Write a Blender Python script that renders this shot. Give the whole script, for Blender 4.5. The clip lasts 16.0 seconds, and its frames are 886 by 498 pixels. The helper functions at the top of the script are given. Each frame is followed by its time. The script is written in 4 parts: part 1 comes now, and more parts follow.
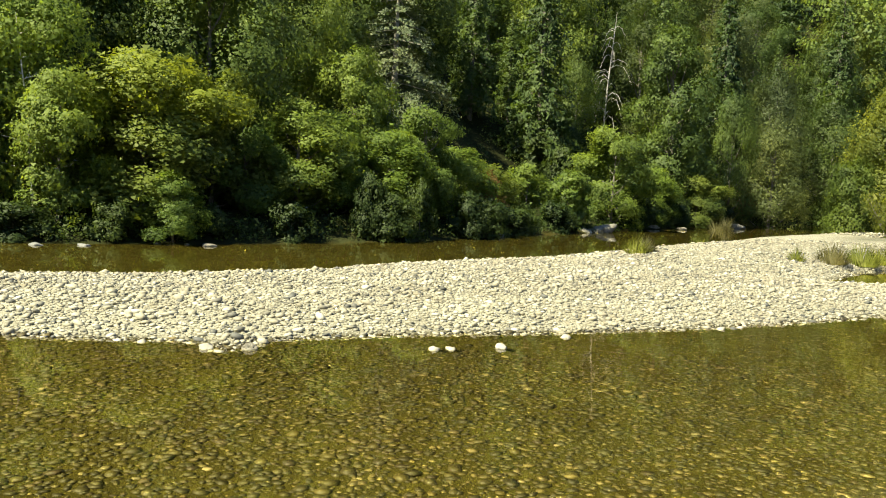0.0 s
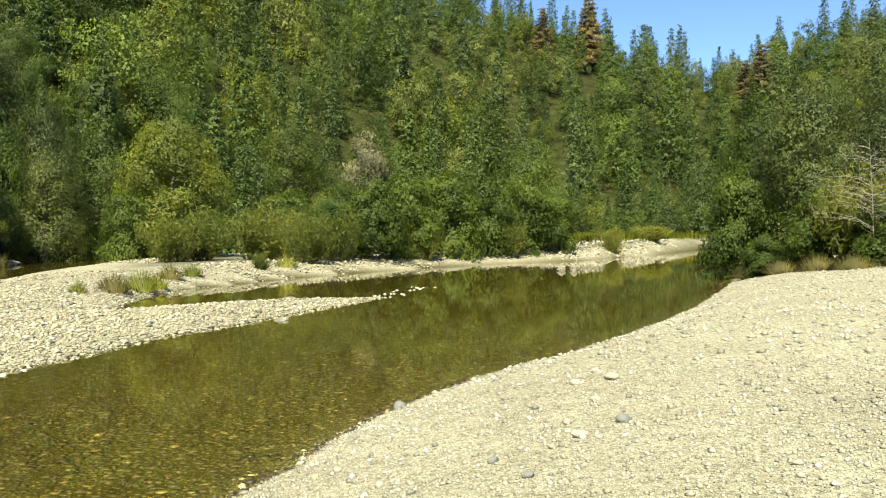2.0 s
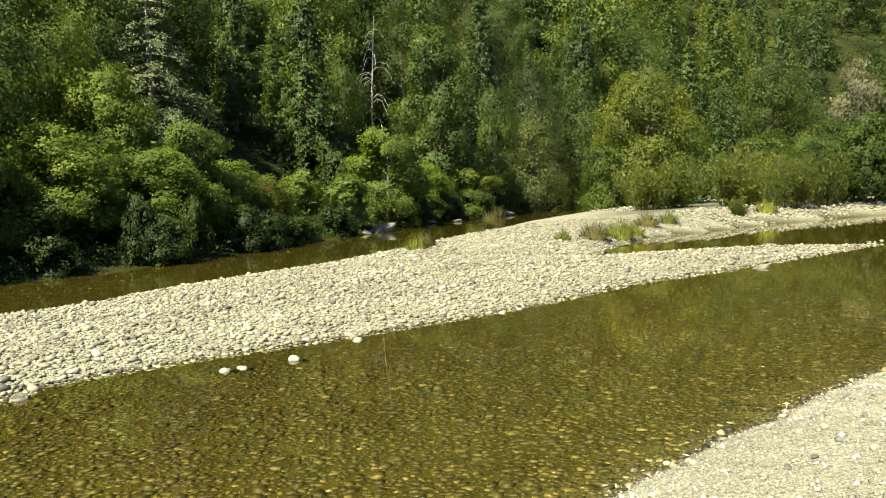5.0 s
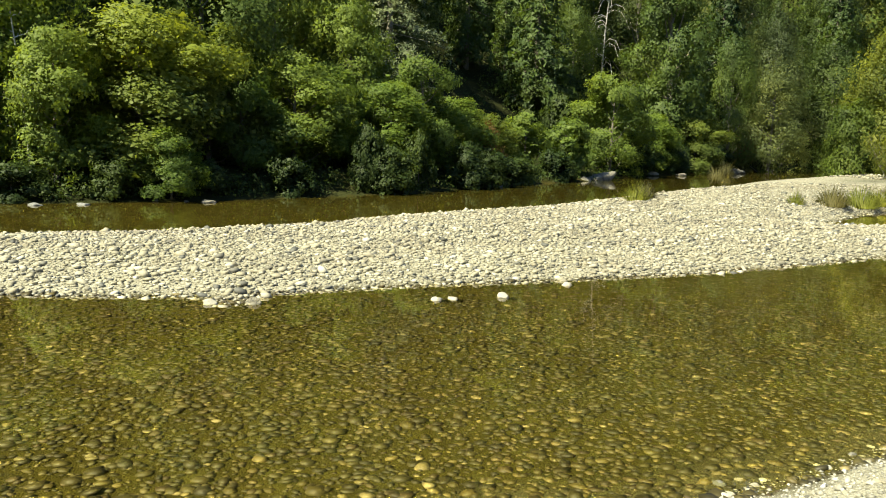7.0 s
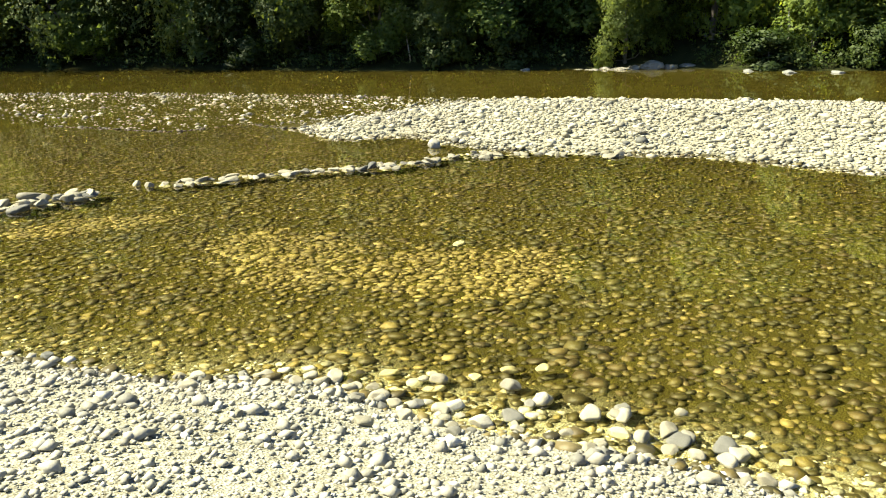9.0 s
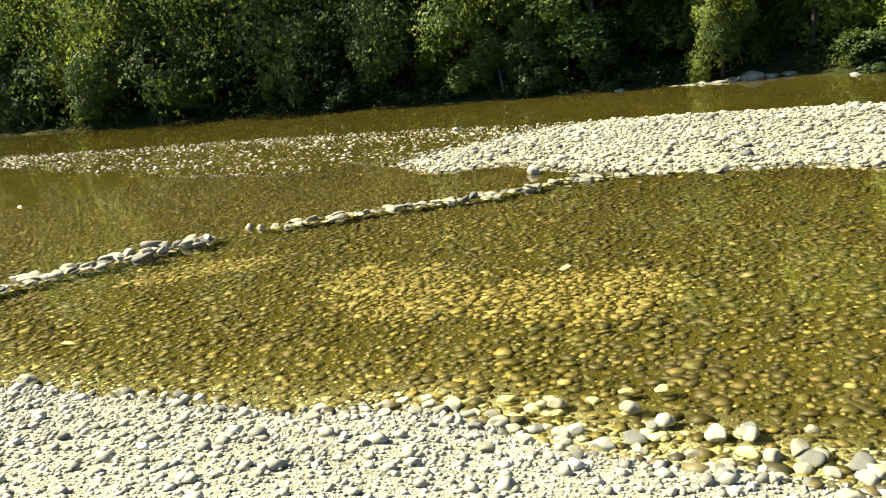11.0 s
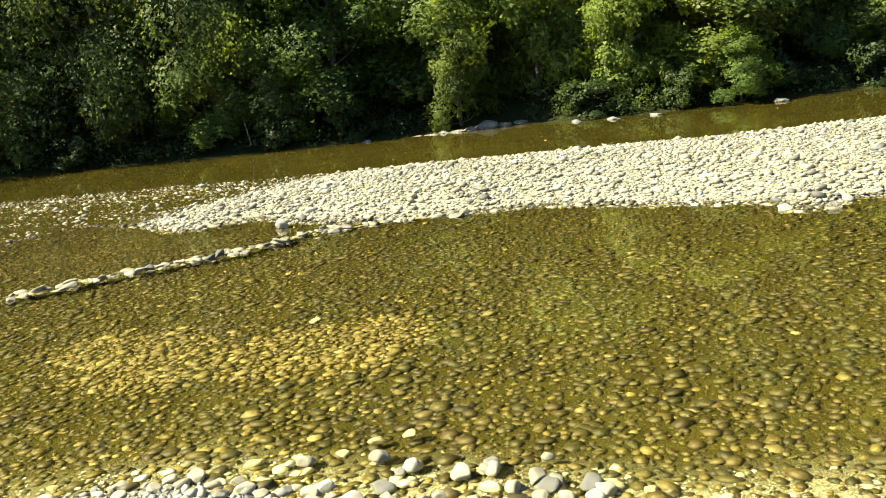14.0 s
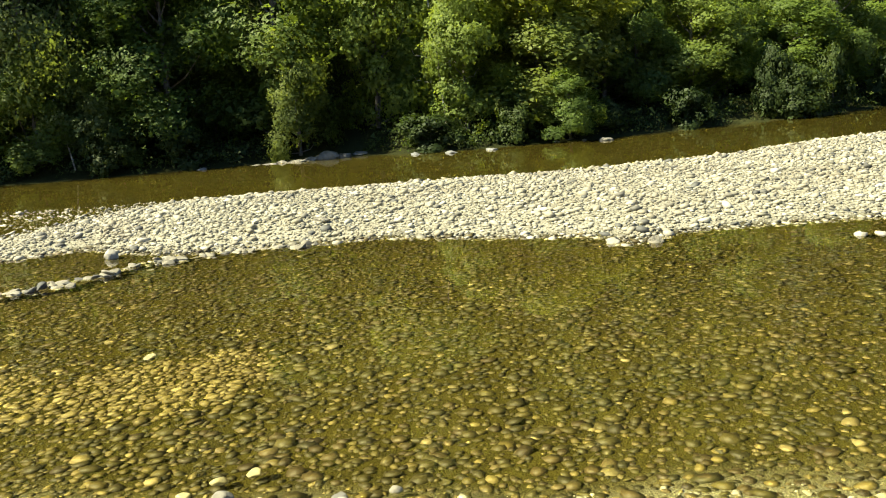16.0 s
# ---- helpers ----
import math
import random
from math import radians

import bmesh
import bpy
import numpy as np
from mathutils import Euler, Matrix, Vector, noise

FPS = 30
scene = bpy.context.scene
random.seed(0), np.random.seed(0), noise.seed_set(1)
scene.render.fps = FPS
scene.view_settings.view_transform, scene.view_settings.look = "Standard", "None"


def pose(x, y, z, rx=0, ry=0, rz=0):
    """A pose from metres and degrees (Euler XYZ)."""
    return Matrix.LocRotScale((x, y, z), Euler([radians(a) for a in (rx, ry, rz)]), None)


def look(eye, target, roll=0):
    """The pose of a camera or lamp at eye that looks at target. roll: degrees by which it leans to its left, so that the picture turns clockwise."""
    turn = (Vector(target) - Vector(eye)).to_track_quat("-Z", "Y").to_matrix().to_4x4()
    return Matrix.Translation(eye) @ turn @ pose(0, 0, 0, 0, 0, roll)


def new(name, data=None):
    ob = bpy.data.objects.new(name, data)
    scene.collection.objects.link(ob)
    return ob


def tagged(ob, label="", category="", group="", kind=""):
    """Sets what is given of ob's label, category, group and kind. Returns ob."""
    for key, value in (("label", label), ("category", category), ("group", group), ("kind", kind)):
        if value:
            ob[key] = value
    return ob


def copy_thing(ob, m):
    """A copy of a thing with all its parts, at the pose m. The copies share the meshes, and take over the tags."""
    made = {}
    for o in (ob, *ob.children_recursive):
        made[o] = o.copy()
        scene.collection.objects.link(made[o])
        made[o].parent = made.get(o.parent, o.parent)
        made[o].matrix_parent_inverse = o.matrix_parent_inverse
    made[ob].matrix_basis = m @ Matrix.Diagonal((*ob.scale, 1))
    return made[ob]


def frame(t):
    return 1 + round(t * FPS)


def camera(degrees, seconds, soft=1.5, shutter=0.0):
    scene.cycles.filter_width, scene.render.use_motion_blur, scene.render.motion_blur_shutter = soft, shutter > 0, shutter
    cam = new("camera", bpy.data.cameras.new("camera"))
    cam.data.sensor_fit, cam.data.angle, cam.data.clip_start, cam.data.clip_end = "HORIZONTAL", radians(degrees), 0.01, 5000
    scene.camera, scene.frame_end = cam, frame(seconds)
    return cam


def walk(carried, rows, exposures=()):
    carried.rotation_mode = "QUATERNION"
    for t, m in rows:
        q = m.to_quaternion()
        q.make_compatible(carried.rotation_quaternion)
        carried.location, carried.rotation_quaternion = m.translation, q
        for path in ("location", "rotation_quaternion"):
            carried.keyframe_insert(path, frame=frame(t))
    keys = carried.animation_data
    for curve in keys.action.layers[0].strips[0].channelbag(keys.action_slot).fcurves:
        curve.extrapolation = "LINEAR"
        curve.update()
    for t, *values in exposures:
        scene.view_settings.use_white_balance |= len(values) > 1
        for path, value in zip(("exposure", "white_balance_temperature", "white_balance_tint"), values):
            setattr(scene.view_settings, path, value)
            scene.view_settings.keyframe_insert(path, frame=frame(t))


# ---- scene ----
cam = camera(54.33, 16.0, soft=1.05)
walk(cam, [
    (0.0, pose(0.047, 0.019, 2.475, 85.63, -2.86, 0.14)),
    (0.5, pose(0.089, 0.021, 2.485, 86.49, -1.81, -11.14)),
    (1.0, pose(0.147, 0.046, 2.512, 88.13, -2.03, -23.44)),
    (1.5, pose(0.095, 0.032, 2.480, 88.07, -0.24, -35.77)),
    (2.0, pose(0.070, -0.007, 2.515, 88.77, 0.19, -45.30)),
    (2.5, pose(0.032, -0.024, 2.519, 88.84, 1.45, -44.34)),
    (3.0, pose(0.016, -0.035, 2.516, 88.17, 2.26, -41.35)),
    (3.5, pose(-0.004, -0.023, 2.485, 87.97, 0.49, -33.92)),
    (4.0, pose(0.027, -0.029, 2.512, 86.47, 1.47, -25.39)),
    (4.2, pose(0.032, -0.026, 2.508, 86.70, 2.25, -22.10)),
    (6.3, pose(0.093, -0.032, 2.494, 85.05, -0.17, -8.99)),
    (6.5, pose(0.079, -0.031, 2.488, 85.13, -0.68, -8.03)),
    (7.0, pose(0.034, -0.006, 2.462, 82.43, -1.59, -0.01)),
    (7.5, pose(-0.049, 0.046, 2.498, 81.02, -2.74, 28.70)),
    (8.0, pose(-0.067, 0.067, 2.476, 79.34, -1.15, 44.48)),
    (8.5, pose(-0.083, 0.060, 2.486, 75.74, 0.00, 46.42)),
    (8.7, pose(-0.091, 0.051, 2.489, 73.78, 1.09, 46.12)),
    (10.8, pose(-0.085, -0.095, 2.514, 76.91, 7.01, 51.37)),
    (11.0, pose(-0.084, -0.064, 2.501, 76.08, 6.28, 52.06)),
    (11.5, pose(-0.071, -0.052, 2.507, 76.59, 6.29, 53.34)),
    (12.0, pose(-0.057, -0.058, 2.506, 78.05, 7.23, 54.15)),
    (12.5, pose(-0.062, -0.059, 2.500, 76.84, 6.66, 54.66)),
    (13.0, pose(-0.044, -0.036, 2.503, 77.25, 7.23, 50.30)),
    (13.5, pose(-0.029, -0.020, 2.505, 77.39, 6.85, 47.22)),
    (14.0, pose(0.001, 0.090, 2.482, 77.65, 6.55, 35.81)),
    (14.5, pose(0.005, 0.074, 2.505, 77.95, 5.63, 19.64)),
    (15.0, pose(-0.009, 0.059, 2.519, 77.47, 5.40, 18.40)),
    (15.5, pose(-0.013, 0.045, 2.516, 77.86, 5.48, 20.04)),
    (16.0, pose(-0.038, 0.033, 2.520, 78.65, 4.30, 25.28)),
], exposures=[(0.0, 1.72, 7300, 2), (1.5, 1.70, 7300, 2), (2.3, 1.60, 7200, 1), (4.2, 1.58, 7200, 1), (7.0, 1.58, 7200, 1), (7.5, 1.66, 7300, 2), (8.4, 1.98, 7200, 2), (11.0, 2.06, 7200, 2),
              (13.0, 2.08, 7200, 2), (14.0, 2.05, 7300, 2), (14.7, 1.84, 7300, 2), (16.0, 1.77, 7300, 2)])

# ---------------------------------------------------------------- light
SUN_AZ, SUN_EL = -128.0, 52.0          # azimuth from +y towards +x, elevation
world = bpy.data.worlds.new("sky")
scene.world = world
world.use_nodes = True
wn = world.node_tree
sky = wn.nodes.new("ShaderNodeTexSky")
sky.sky_type, sky.sun_disc = "NISHITA", False
sky.sun_elevation, sky.sun_rotation = radians(SUN_EL), radians(SUN_AZ)
sky.air_density, sky.dust_density, sky.ozone_density = 0.38, 0.0, 6.0
wn.nodes["Background"].inputs["Strength"].default_value = 0.13
wn.links.new(sky.outputs[0], wn.nodes["Background"].inputs["Color"])
sun_data = bpy.data.lights.new("sun", "SUN")
sun_data.energy, sun_data.angle, sun_data.color = 5.0, radians(0.55), (1.0, 0.94, 0.76)
sun = new("sun", sun_data)
sun.matrix_world = look((0, 0, 0), (-math.sin(radians(SUN_AZ)) * math.cos(radians(SUN_EL)),
                                    -math.cos(radians(SUN_AZ)) * math.cos(radians(SUN_EL)),
                                    -math.sin(radians(SUN_EL))))

# ---------------------------------------------------------------- materials


def material(name):
    m = bpy.data.materials.new(name)
    m.use_nodes = True
    t = m.node_tree
    t.nodes.clear()
    out = t.nodes.new("ShaderNodeOutputMaterial")
    return m, t, out


def node(t, kind, **inputs):
    n = t.nodes.new(kind)
    for key, value in inputs.items():
        n.inputs[key.replace("_", " ")].default_value = value
    return n


def ramp(t, source, stops):
    r = t.nodes.new("ShaderNodeValToRGB")
    while len(r.color_ramp.elements) < len(stops):
        r.color_ramp.elements.new(0.5)
    for e, (p, c) in zip(r.color_ramp.elements, stops):
        e.position, e.color = p, (*c, 1)
    t.links.new(source, r.inputs[0])
    return r.outputs[0]


def mix(t, kind, fac, a, b):
    m = t.nodes.new("ShaderNodeMix")
    m.data_type, m.blend_type = "RGBA", kind
    for socket, value in ((m.inputs[0], fac), (m.inputs[6], a), (m.inputs[7], b)):
        if isinstance(value, bpy.types.NodeSocket):
            t.links.new(value, socket)
        else:
            socket.default_value = value if isinstance(value, float) else (*value, 1)
    return m.outputs[2]


def noise_tex(t, scale, detail=4.0, rough=0.6, coords="Object"):
    c = t.nodes.new("ShaderNodeTexCoord")
    n = node(t, "ShaderNodeTexNoise", Scale=scale, Detail=detail, Roughness=rough)
    t.links.new(c.outputs[coords], n.inputs["Vector"])
    return n.outputs[0]


def bump(t, height, strength, distance):
    b = node(t, "ShaderNodeBump", Strength=strength, Distance=distance)
    t.links.new(height, b.inputs["Height"])
    return b.outputs[0]


def leaf_material(name, dark, light, odd, gloss=0.6, through_share=0.52):
    m, t, out = material(name)
    g = t.nodes.new("ShaderNodeNewGeometry")
    dark, odd = [tuple(0.6 * a + 0.4 * b for a, b in zip(c, light)) for c in (dark, odd)]
    stops = [(0.0, dark), (0.8, light), (1.0, odd)]
    col = ramp(t, g.outputs["Random Per Island"], stops)
    o = t.nodes.new("ShaderNodeObjectInfo")
    tone = ramp(t, o.outputs["Random"], [(0.0, (0.62, 0.70, 0.68)), (0.5, (1.0, 1.0, 0.95)), (1.0, (1.25, 1.2, 1.0))])
    col = mix(t, "MULTIPLY", 1.0, col, tone)
    patch = ramp(t, noise_tex(t, 0.45, 3.0), [(0.3, (0.7, 0.75, 0.8)), (0.7, (1.25, 1.2, 1.0))])
    col = mix(t, "MULTIPLY", 1.0, col, patch)
    stand = ramp(t, noise_tex(t, 0.13, 1.0), [(0.36, (0.70, 0.75, 0.78)), (0.62, (1.32, 1.27, 1.08))])
    col = mix(t, "MULTIPLY", 1.0, col, stand)
    p = node(t, "ShaderNodeBsdfPrincipled", Roughness=gloss)
    p.inputs["Specular IOR Level"].default_value = 0.3
    tr = t.nodes.new("ShaderNodeBsdfTranslucent")
    t.links.new(col, p.inputs["Base Color"])
    t.links.new(mix(t, "MULTIPLY", 1.0, col, (1.35, 1.25, 0.65)), tr.inputs["Color"])
    s = node(t, "ShaderNodeMixShader", Fac=through_share)
    t.links.new(p.outputs[0], s.inputs[1])
    t.links.new(tr.outputs[0], s.inputs[2])
    t.links.new(s.outputs[0], out.inputs["Surface"])
    return m


def plain_material(name, stops, scale, rough=0.8, relief=0.4, depth=0.02, fine=6.0):
    m, t, out = material(name)
    n = noise_tex(t, scale, 8.0, 0.65)
    col = ramp(t, n, stops)
    p = node(t, "ShaderNodeBsdfPrincipled", Roughness=rough)
    t.links.new(col, p.inputs["Base Color"])
    t.links.new(bump(t, noise_tex(t, scale * fine, 6.0), relief, depth), p.inputs["Normal"])
    t.links.new(p.outputs[0], out.inputs["Surface"])
    return m


def stone_material(name, stops, rough=0.75, stain=(1.0, 1.0, 1.0), per_object=False):
    m, t, out = material(name)
    if per_object:
        pick = t.nodes.new("ShaderNodeObjectInfo").outputs["Random"]
    else:
        pick = t.nodes.new("ShaderNodeNewGeometry").outputs["Random Per Island"]
    col = ramp(t, pick, stops)
    vein = ramp(t, noise_tex(t, 14.0, 6.0, 0.7), [(0.3, (0.72, 0.71, 0.68)), (0.65, (1.08, 1.08, 1.06))])
    col = mix(t, "MULTIPLY", 1.0, col, vein)
    broad = ramp(t, noise_tex(t, 0.5, 3.0), [(0.3, (0.80, 0.77, 0.74)), (0.7, (1.12, 1.12, 1.10))])
    col = mix(t, "MULTIPLY", 1.0, col, broad)
    worn = ramp(t, noise_tex(t, 0.22, 4.0), [(0.42, (1.0, 1.0, 1.0)), (0.6, stain)])
    col = mix(t, "MULTIPLY", 1.0, col, worn)
    p = node(t, "ShaderNodeBsdfPrincipled", Roughness=rough)
    t.links.new(col, p.inputs["Base Color"])
    t.links.new(bump(t, noise_tex(t, 45.0, 5.0), 0.35, 0.01), p.inputs["Normal"])
    t.links.new(p.outputs[0], out.inputs["Surface"])
    return m


STONE_TONES = [(0.0, (0.084, 0.088, 0.084)), (0.12, (0.148, 0.146, 0.125)), (0.3, (0.232, 0.218, 0.162)),
               (0.55, (0.292, 0.273, 0.208)), (0.85, (0.338, 0.320, 0.250)), (1.0, (0.463, 0.450, 0.389))]
DRY = stone_material("dry_river_stone", STONE_TONES)
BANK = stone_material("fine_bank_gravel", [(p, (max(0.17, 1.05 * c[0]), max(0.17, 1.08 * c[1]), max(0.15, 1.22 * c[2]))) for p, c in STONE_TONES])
DRY_EACH = stone_material("dry_cobble", STONE_TONES, per_object=True)
WEIR_EACH = stone_material("weathered_weir_stone", [(p, tuple(0.74 * q for q in c)) for p, c in STONE_TONES], per_object=True)
BED = stone_material("algae_coated_stone", [(0.0, (0.019, 0.0160, 0.003)), (0.3, (0.029, 0.0245, 0.004)), (0.6, (0.040, 0.0338, 0.006)),
                                            (0.88, (0.058, 0.0482, 0.010)), (0.96, (0.082, 0.067, 0.018)), (1.0, (0.150, 0.128, 0.065))],
                     rough=0.6, stain=(1.12, 1.0, 0.8))
RUSTY = stone_material("rust_brown_bed_stone", [(0.0, (0.024, 0.016, 0.005)), (0.4, (0.040, 0.027, 0.007)), (0.8, (0.060, 0.043, 0.013)), (1.0, (0.100, 0.076, 0.032))], rough=0.6)
CLEAN = stone_material("clean_bed_stone", [(0.0, (0.058, 0.043, 0.011)), (0.4, (0.098, 0.075, 0.020)), (0.8, (0.136, 0.107, 0.033)),
                                           (1.0, (0.232, 0.192, 0.096))], rough=0.6)
BOULDER = plain_material("boulder_rock", [(0.35, (0.085, 0.08, 0.06)), (0.5, (0.185, 0.172, 0.135)), (0.65, (0.28, 0.262, 0.21))], 3.0, 0.85, 1.0, 0.08)
STONE_PALE = plain_material("pale_stone", [(0.3, (0.235, 0.222, 0.18)), (0.7, (0.335, 0.318, 0.27))], 9.0, 0.7, 0.4, 0.01)
STONE_DARK = plain_material("grey_stone", [(0.3, (0.085, 0.093, 0.093)), (0.7, (0.170, 0.170, 0.162))], 9.0, 0.7, 0.4, 0.01)
BARK = plain_material("grey_bark", [(0.3, (0.07, 0.06, 0.05)), (0.7, (0.20, 0.18, 0.15))], 6.0, 0.9, 0.8, 0.03)
TWIG = plain_material("grey_twig_bark", [(0.3, (0.20, 0.18, 0.15)), (0.7, (0.36, 0.34, 0.29))], 8.0, 0.85, 0.5, 0.01)
DEADWOOD = plain_material("bleached_wood", [(0.3, (0.32, 0.30, 0.26)), (0.7, (0.54, 0.51, 0.46))], 8.0, 0.8, 0.5, 0.01)
LEAF_ALDER = leaf_material("alder_leaves", (0.085, 0.135, 0.026), (0.165, 0.235, 0.050), (0.217, 0.270, 0.065))
# greyer alder green, with the far bank's shade and haze put into the colour
LEAF_TALL = leaf_material("shade_toned_alder_leaves", (0.072, 0.108, 0.036), (0.126, 0.174, 0.060), (0.180, 0.222, 0.090))
LEAF_RUST = leaf_material("rusty_leaves", (0.12, 0.075, 0.03), (0.19, 0.115, 0.05), (0.22, 0.15, 0.07))
LEAF_BUSH = leaf_material("bush_leaves", (0.040, 0.066, 0.014), (0.082, 0.122, 0.028), (0.120, 0.150, 0.038))
LEAF_BRIGHT = leaf_material("bright_young_leaves", (0.098, 0.143, 0.032), (0.172, 0.236, 0.056), (0.215, 0.275, 0.075))
LEAF_OLIVE = leaf_material("yellowing_leaves", (0.095, 0.130, 0.030), (0.172, 0.218, 0.050), (0.212, 0.250, 0.064))
LEAF_OAK = leaf_material("oak_leaves", (0.055, 0.087, 0.024), (0.113, 0.163, 0.043), (0.151, 0.196, 0.055), through_share=0.45)
LEAF_OAK_GREY = leaf_material("grey_green_oak_leaves", (0.057, 0.078, 0.030), (0.114, 0.142, 0.056), (0.148, 0.170, 0.073), through_share=0.45)
LEAF_OAK_YELLOW = leaf_material("yellow_green_oak_leaves", (0.054, 0.076, 0.018), (0.104, 0.134, 0.031), (0.136, 0.156, 0.042), through_share=0.45)
LEAF_OAK_DARK = leaf_material("deep_green_oak_leaves", (0.024, 0.047, 0.013), (0.056, 0.086, 0.023), (0.077, 0.108, 0.031), through_share=0.45)
LEAF_FIR_BLUE = leaf_material("blue_green_fir_needles", (0.034, 0.060, 0.030), (0.080, 0.115, 0.056), (0.114, 0.150, 0.075), through_share=0.45)
LEAF_FIR = leaf_material("fir_needles", (0.034, 0.062, 0.020), (0.073, 0.116, 0.036), (0.103, 0.145, 0.050), through_share=0.45)
LEAF_PINE = leaf_material("grey_pine_needles", (0.055, 0.075, 0.042), (0.11, 0.14, 0.085), (0.18, 0.20, 0.14), through_share=0.2)
LEAF_WILLOW = leaf_material("willow_leaves", (0.10, 0.125, 0.025), (0.21, 0.235, 0.055), (0.30, 0.29, 0.10), through_share=0.62)
LEAF_TREE_WILLOW = leaf_material("tree_willow_leaves", (0.065, 0.090, 0.020), (0.140, 0.170, 0.042), (0.185, 0.205, 0.060))
LEAF_BROWN = leaf_material("dry_brown_leaves", (0.11, 0.090, 0.06), (0.18, 0.150, 0.105), (0.25, 0.215, 0.165))
LEAF_DEAD = leaf_material("bleached_dry_foliage", (0.15, 0.145, 0.11), (0.24, 0.23, 0.18), (0.33, 0.315, 0.26))
GRASS = leaf_material("dry_grass", (0.09, 0.088, 0.04), (0.16, 0.147, 0.068), (0.22, 0.192, 0.10), through_share=0.6)


def ground_material():
    m, t, out = material("gravel_ground")
    c = t.nodes.new("ShaderNodeTexCoord")
    v = node(t, "ShaderNodeTexVoronoi", Scale=64.0)
    t.links.new(c.outputs["Object"], v.inputs["Vector"])
    pebble = ramp(t, v.outputs["Color"], [(0.1, (0.17, 0.16, 0.12)), (0.5, (0.270, 0.267, 0.222)), (0.9, (0.355, 0.351, 0.302))])
    sand = ramp(t, noise_tex(t, 0.6, 5.0), [(0.3, (0.80, 0.78, 0.72)), (0.7, (1.05, 1.03, 0.98))])
    v2 = node(t, "ShaderNodeTexVoronoi", Scale=22.0)
    t.links.new(c.outputs["Object"], v2.inputs["Vector"])
    speck = ramp(t, v2.outputs["Color"], [(0.15, (0.62, 0.61, 0.58)), (0.4, (1.0, 1.0, 0.98)), (0.85, (1.25, 1.24, 1.2))])
    gravel = mix(t, "MULTIPLY", 0.75, mix(t, "MULTIPLY", 1.0, pebble, sand), speck)
    # soil coloured dark green, so gaps between crowns read as shaded foliage
    soil = ramp(t, noise_tex(t, 0.35, 6.0), [(0.3, (0.012, 0.015, 0.005)), (0.55, (0.026, 0.030, 0.010)), (0.75, (0.05, 0.052, 0.018))])
    mud = ramp(t, noise_tex(t, 3.0, 6.0), [(0.3, (0.023, 0.0195, 0.0042)), (0.7, (0.046, 0.039, 0.008))])
    a = t.nodes.new("ShaderNodeVertexColor")
    a.layer_name = "cover"
    s = t.nodes.new("ShaderNodeSeparateColor")
    t.links.new(a.outputs[0], s.inputs[0])
    col = mix(t, "MIX", s.outputs[0], mud, gravel)
    col = mix(t, "MIX", s.outputs[1], col, soil)
    p = node(t, "ShaderNodeBsdfPrincipled", Roughness=0.95)
    p.inputs["Specular IOR Level"].default_value = 0.06
    t.links.new(col, p.inputs["Base Color"])
    t.links.new(bump(t, v.outputs["Distance"], 0.8, 0.014), p.inputs["Normal"])
    t.links.new(p.outputs[0], out.inputs["Surface"])
    return m


def water_material():
    m, t, out = material("clear_river_water")
    p = node(t, "ShaderNodeBsdfPrincipled", Roughness=0.0, IOR=1.33)
    p.inputs["Transmission Weight"].default_value = 1.0
    p.inputs["Base Color"].default_value = (0.83, 0.79, 0.40, 1)
    b = bump(t, noise_tex(t, 3.0, 3.0, 0.5), 0.05, 0.02)
    t.links.new(b, p.inputs["Normal"])
    t.links.new(p.outputs[0], out.inputs["Surface"])
    return m


# ---------------------------------------------------------------- lie of the land
NEAR_SHORE = [(-400, -60), (-60, -9), (-20, -2.2), (-12, -0.6), (-8.6, 0.7), (-6.6, 1.7), (-5.4, 2.4), (-4.6, 3.1), (-3.7, 3.2), (-2.5, 3.7),
              (-1.2, 4.2), (-0.2, 4.75), (0.6, 5.15), (2.1, 5.7), (3.6, 6.6), (5.9, 7.9), (8.3, 9.1), (11.2, 10.0), (13.9, 10.4),
              (19.6, 11.9), (25.3, 13.7), (36.0, 17.9), (44.0, 21.3), (60, 26), (90, 36), (140, 48), (900, 200)]
FAR_SHORE = [(-400, -20), (-120, -8), (-52.5, 7.1), (-40.6, 12.6), (-32.5, 17.2), (-24.9, 20.1), (-21.0, 22.6), (-17.0, 25.6), (-12.7, 26.3),
             (-10.5, 27.6), (-7.8, 29.2), (-4.9, 31.9), (-1.0, 35.7), (3.4, 43.0), (9.3, 51.2), (11.6, 55.8), (17.3, 63.2), (25.2, 74.4),
             (36.2, 84.4), (60, 98), (100, 112), (900, 330)]
FOOT = FAR_SHORE[:-6] + [(17.3, 63.2), (25, 72), (36, 80), (60, 88), (90, 92), (125, 85), (150, 60), (165, 20), (180, -60), (200, -400)]
VALLEY = FOOT + [(-900, -400), (-900, -60)]
BAR = [(-12.4, 10.8), (-10.2, 10.6), (-8.9, 11.2), (-7.0, 12.2), (-5.0, 12.3), (-3.4, 12.5), (-2.9, 12.0), (-2.6, 12.8), (-1.5, 13.4),
       (0.3, 14.2), (2.3, 14.9), (4.5, 15.9), (7.1, 17.3), (9.8, 19.2), (12.1, 20.0), (14.7, 21.2), (18.2, 22.9), (21.6, 24.4),
       (19.4, 24.9), (17.9, 25.6), (15.8, 26.1), (11.5, 26.1)]
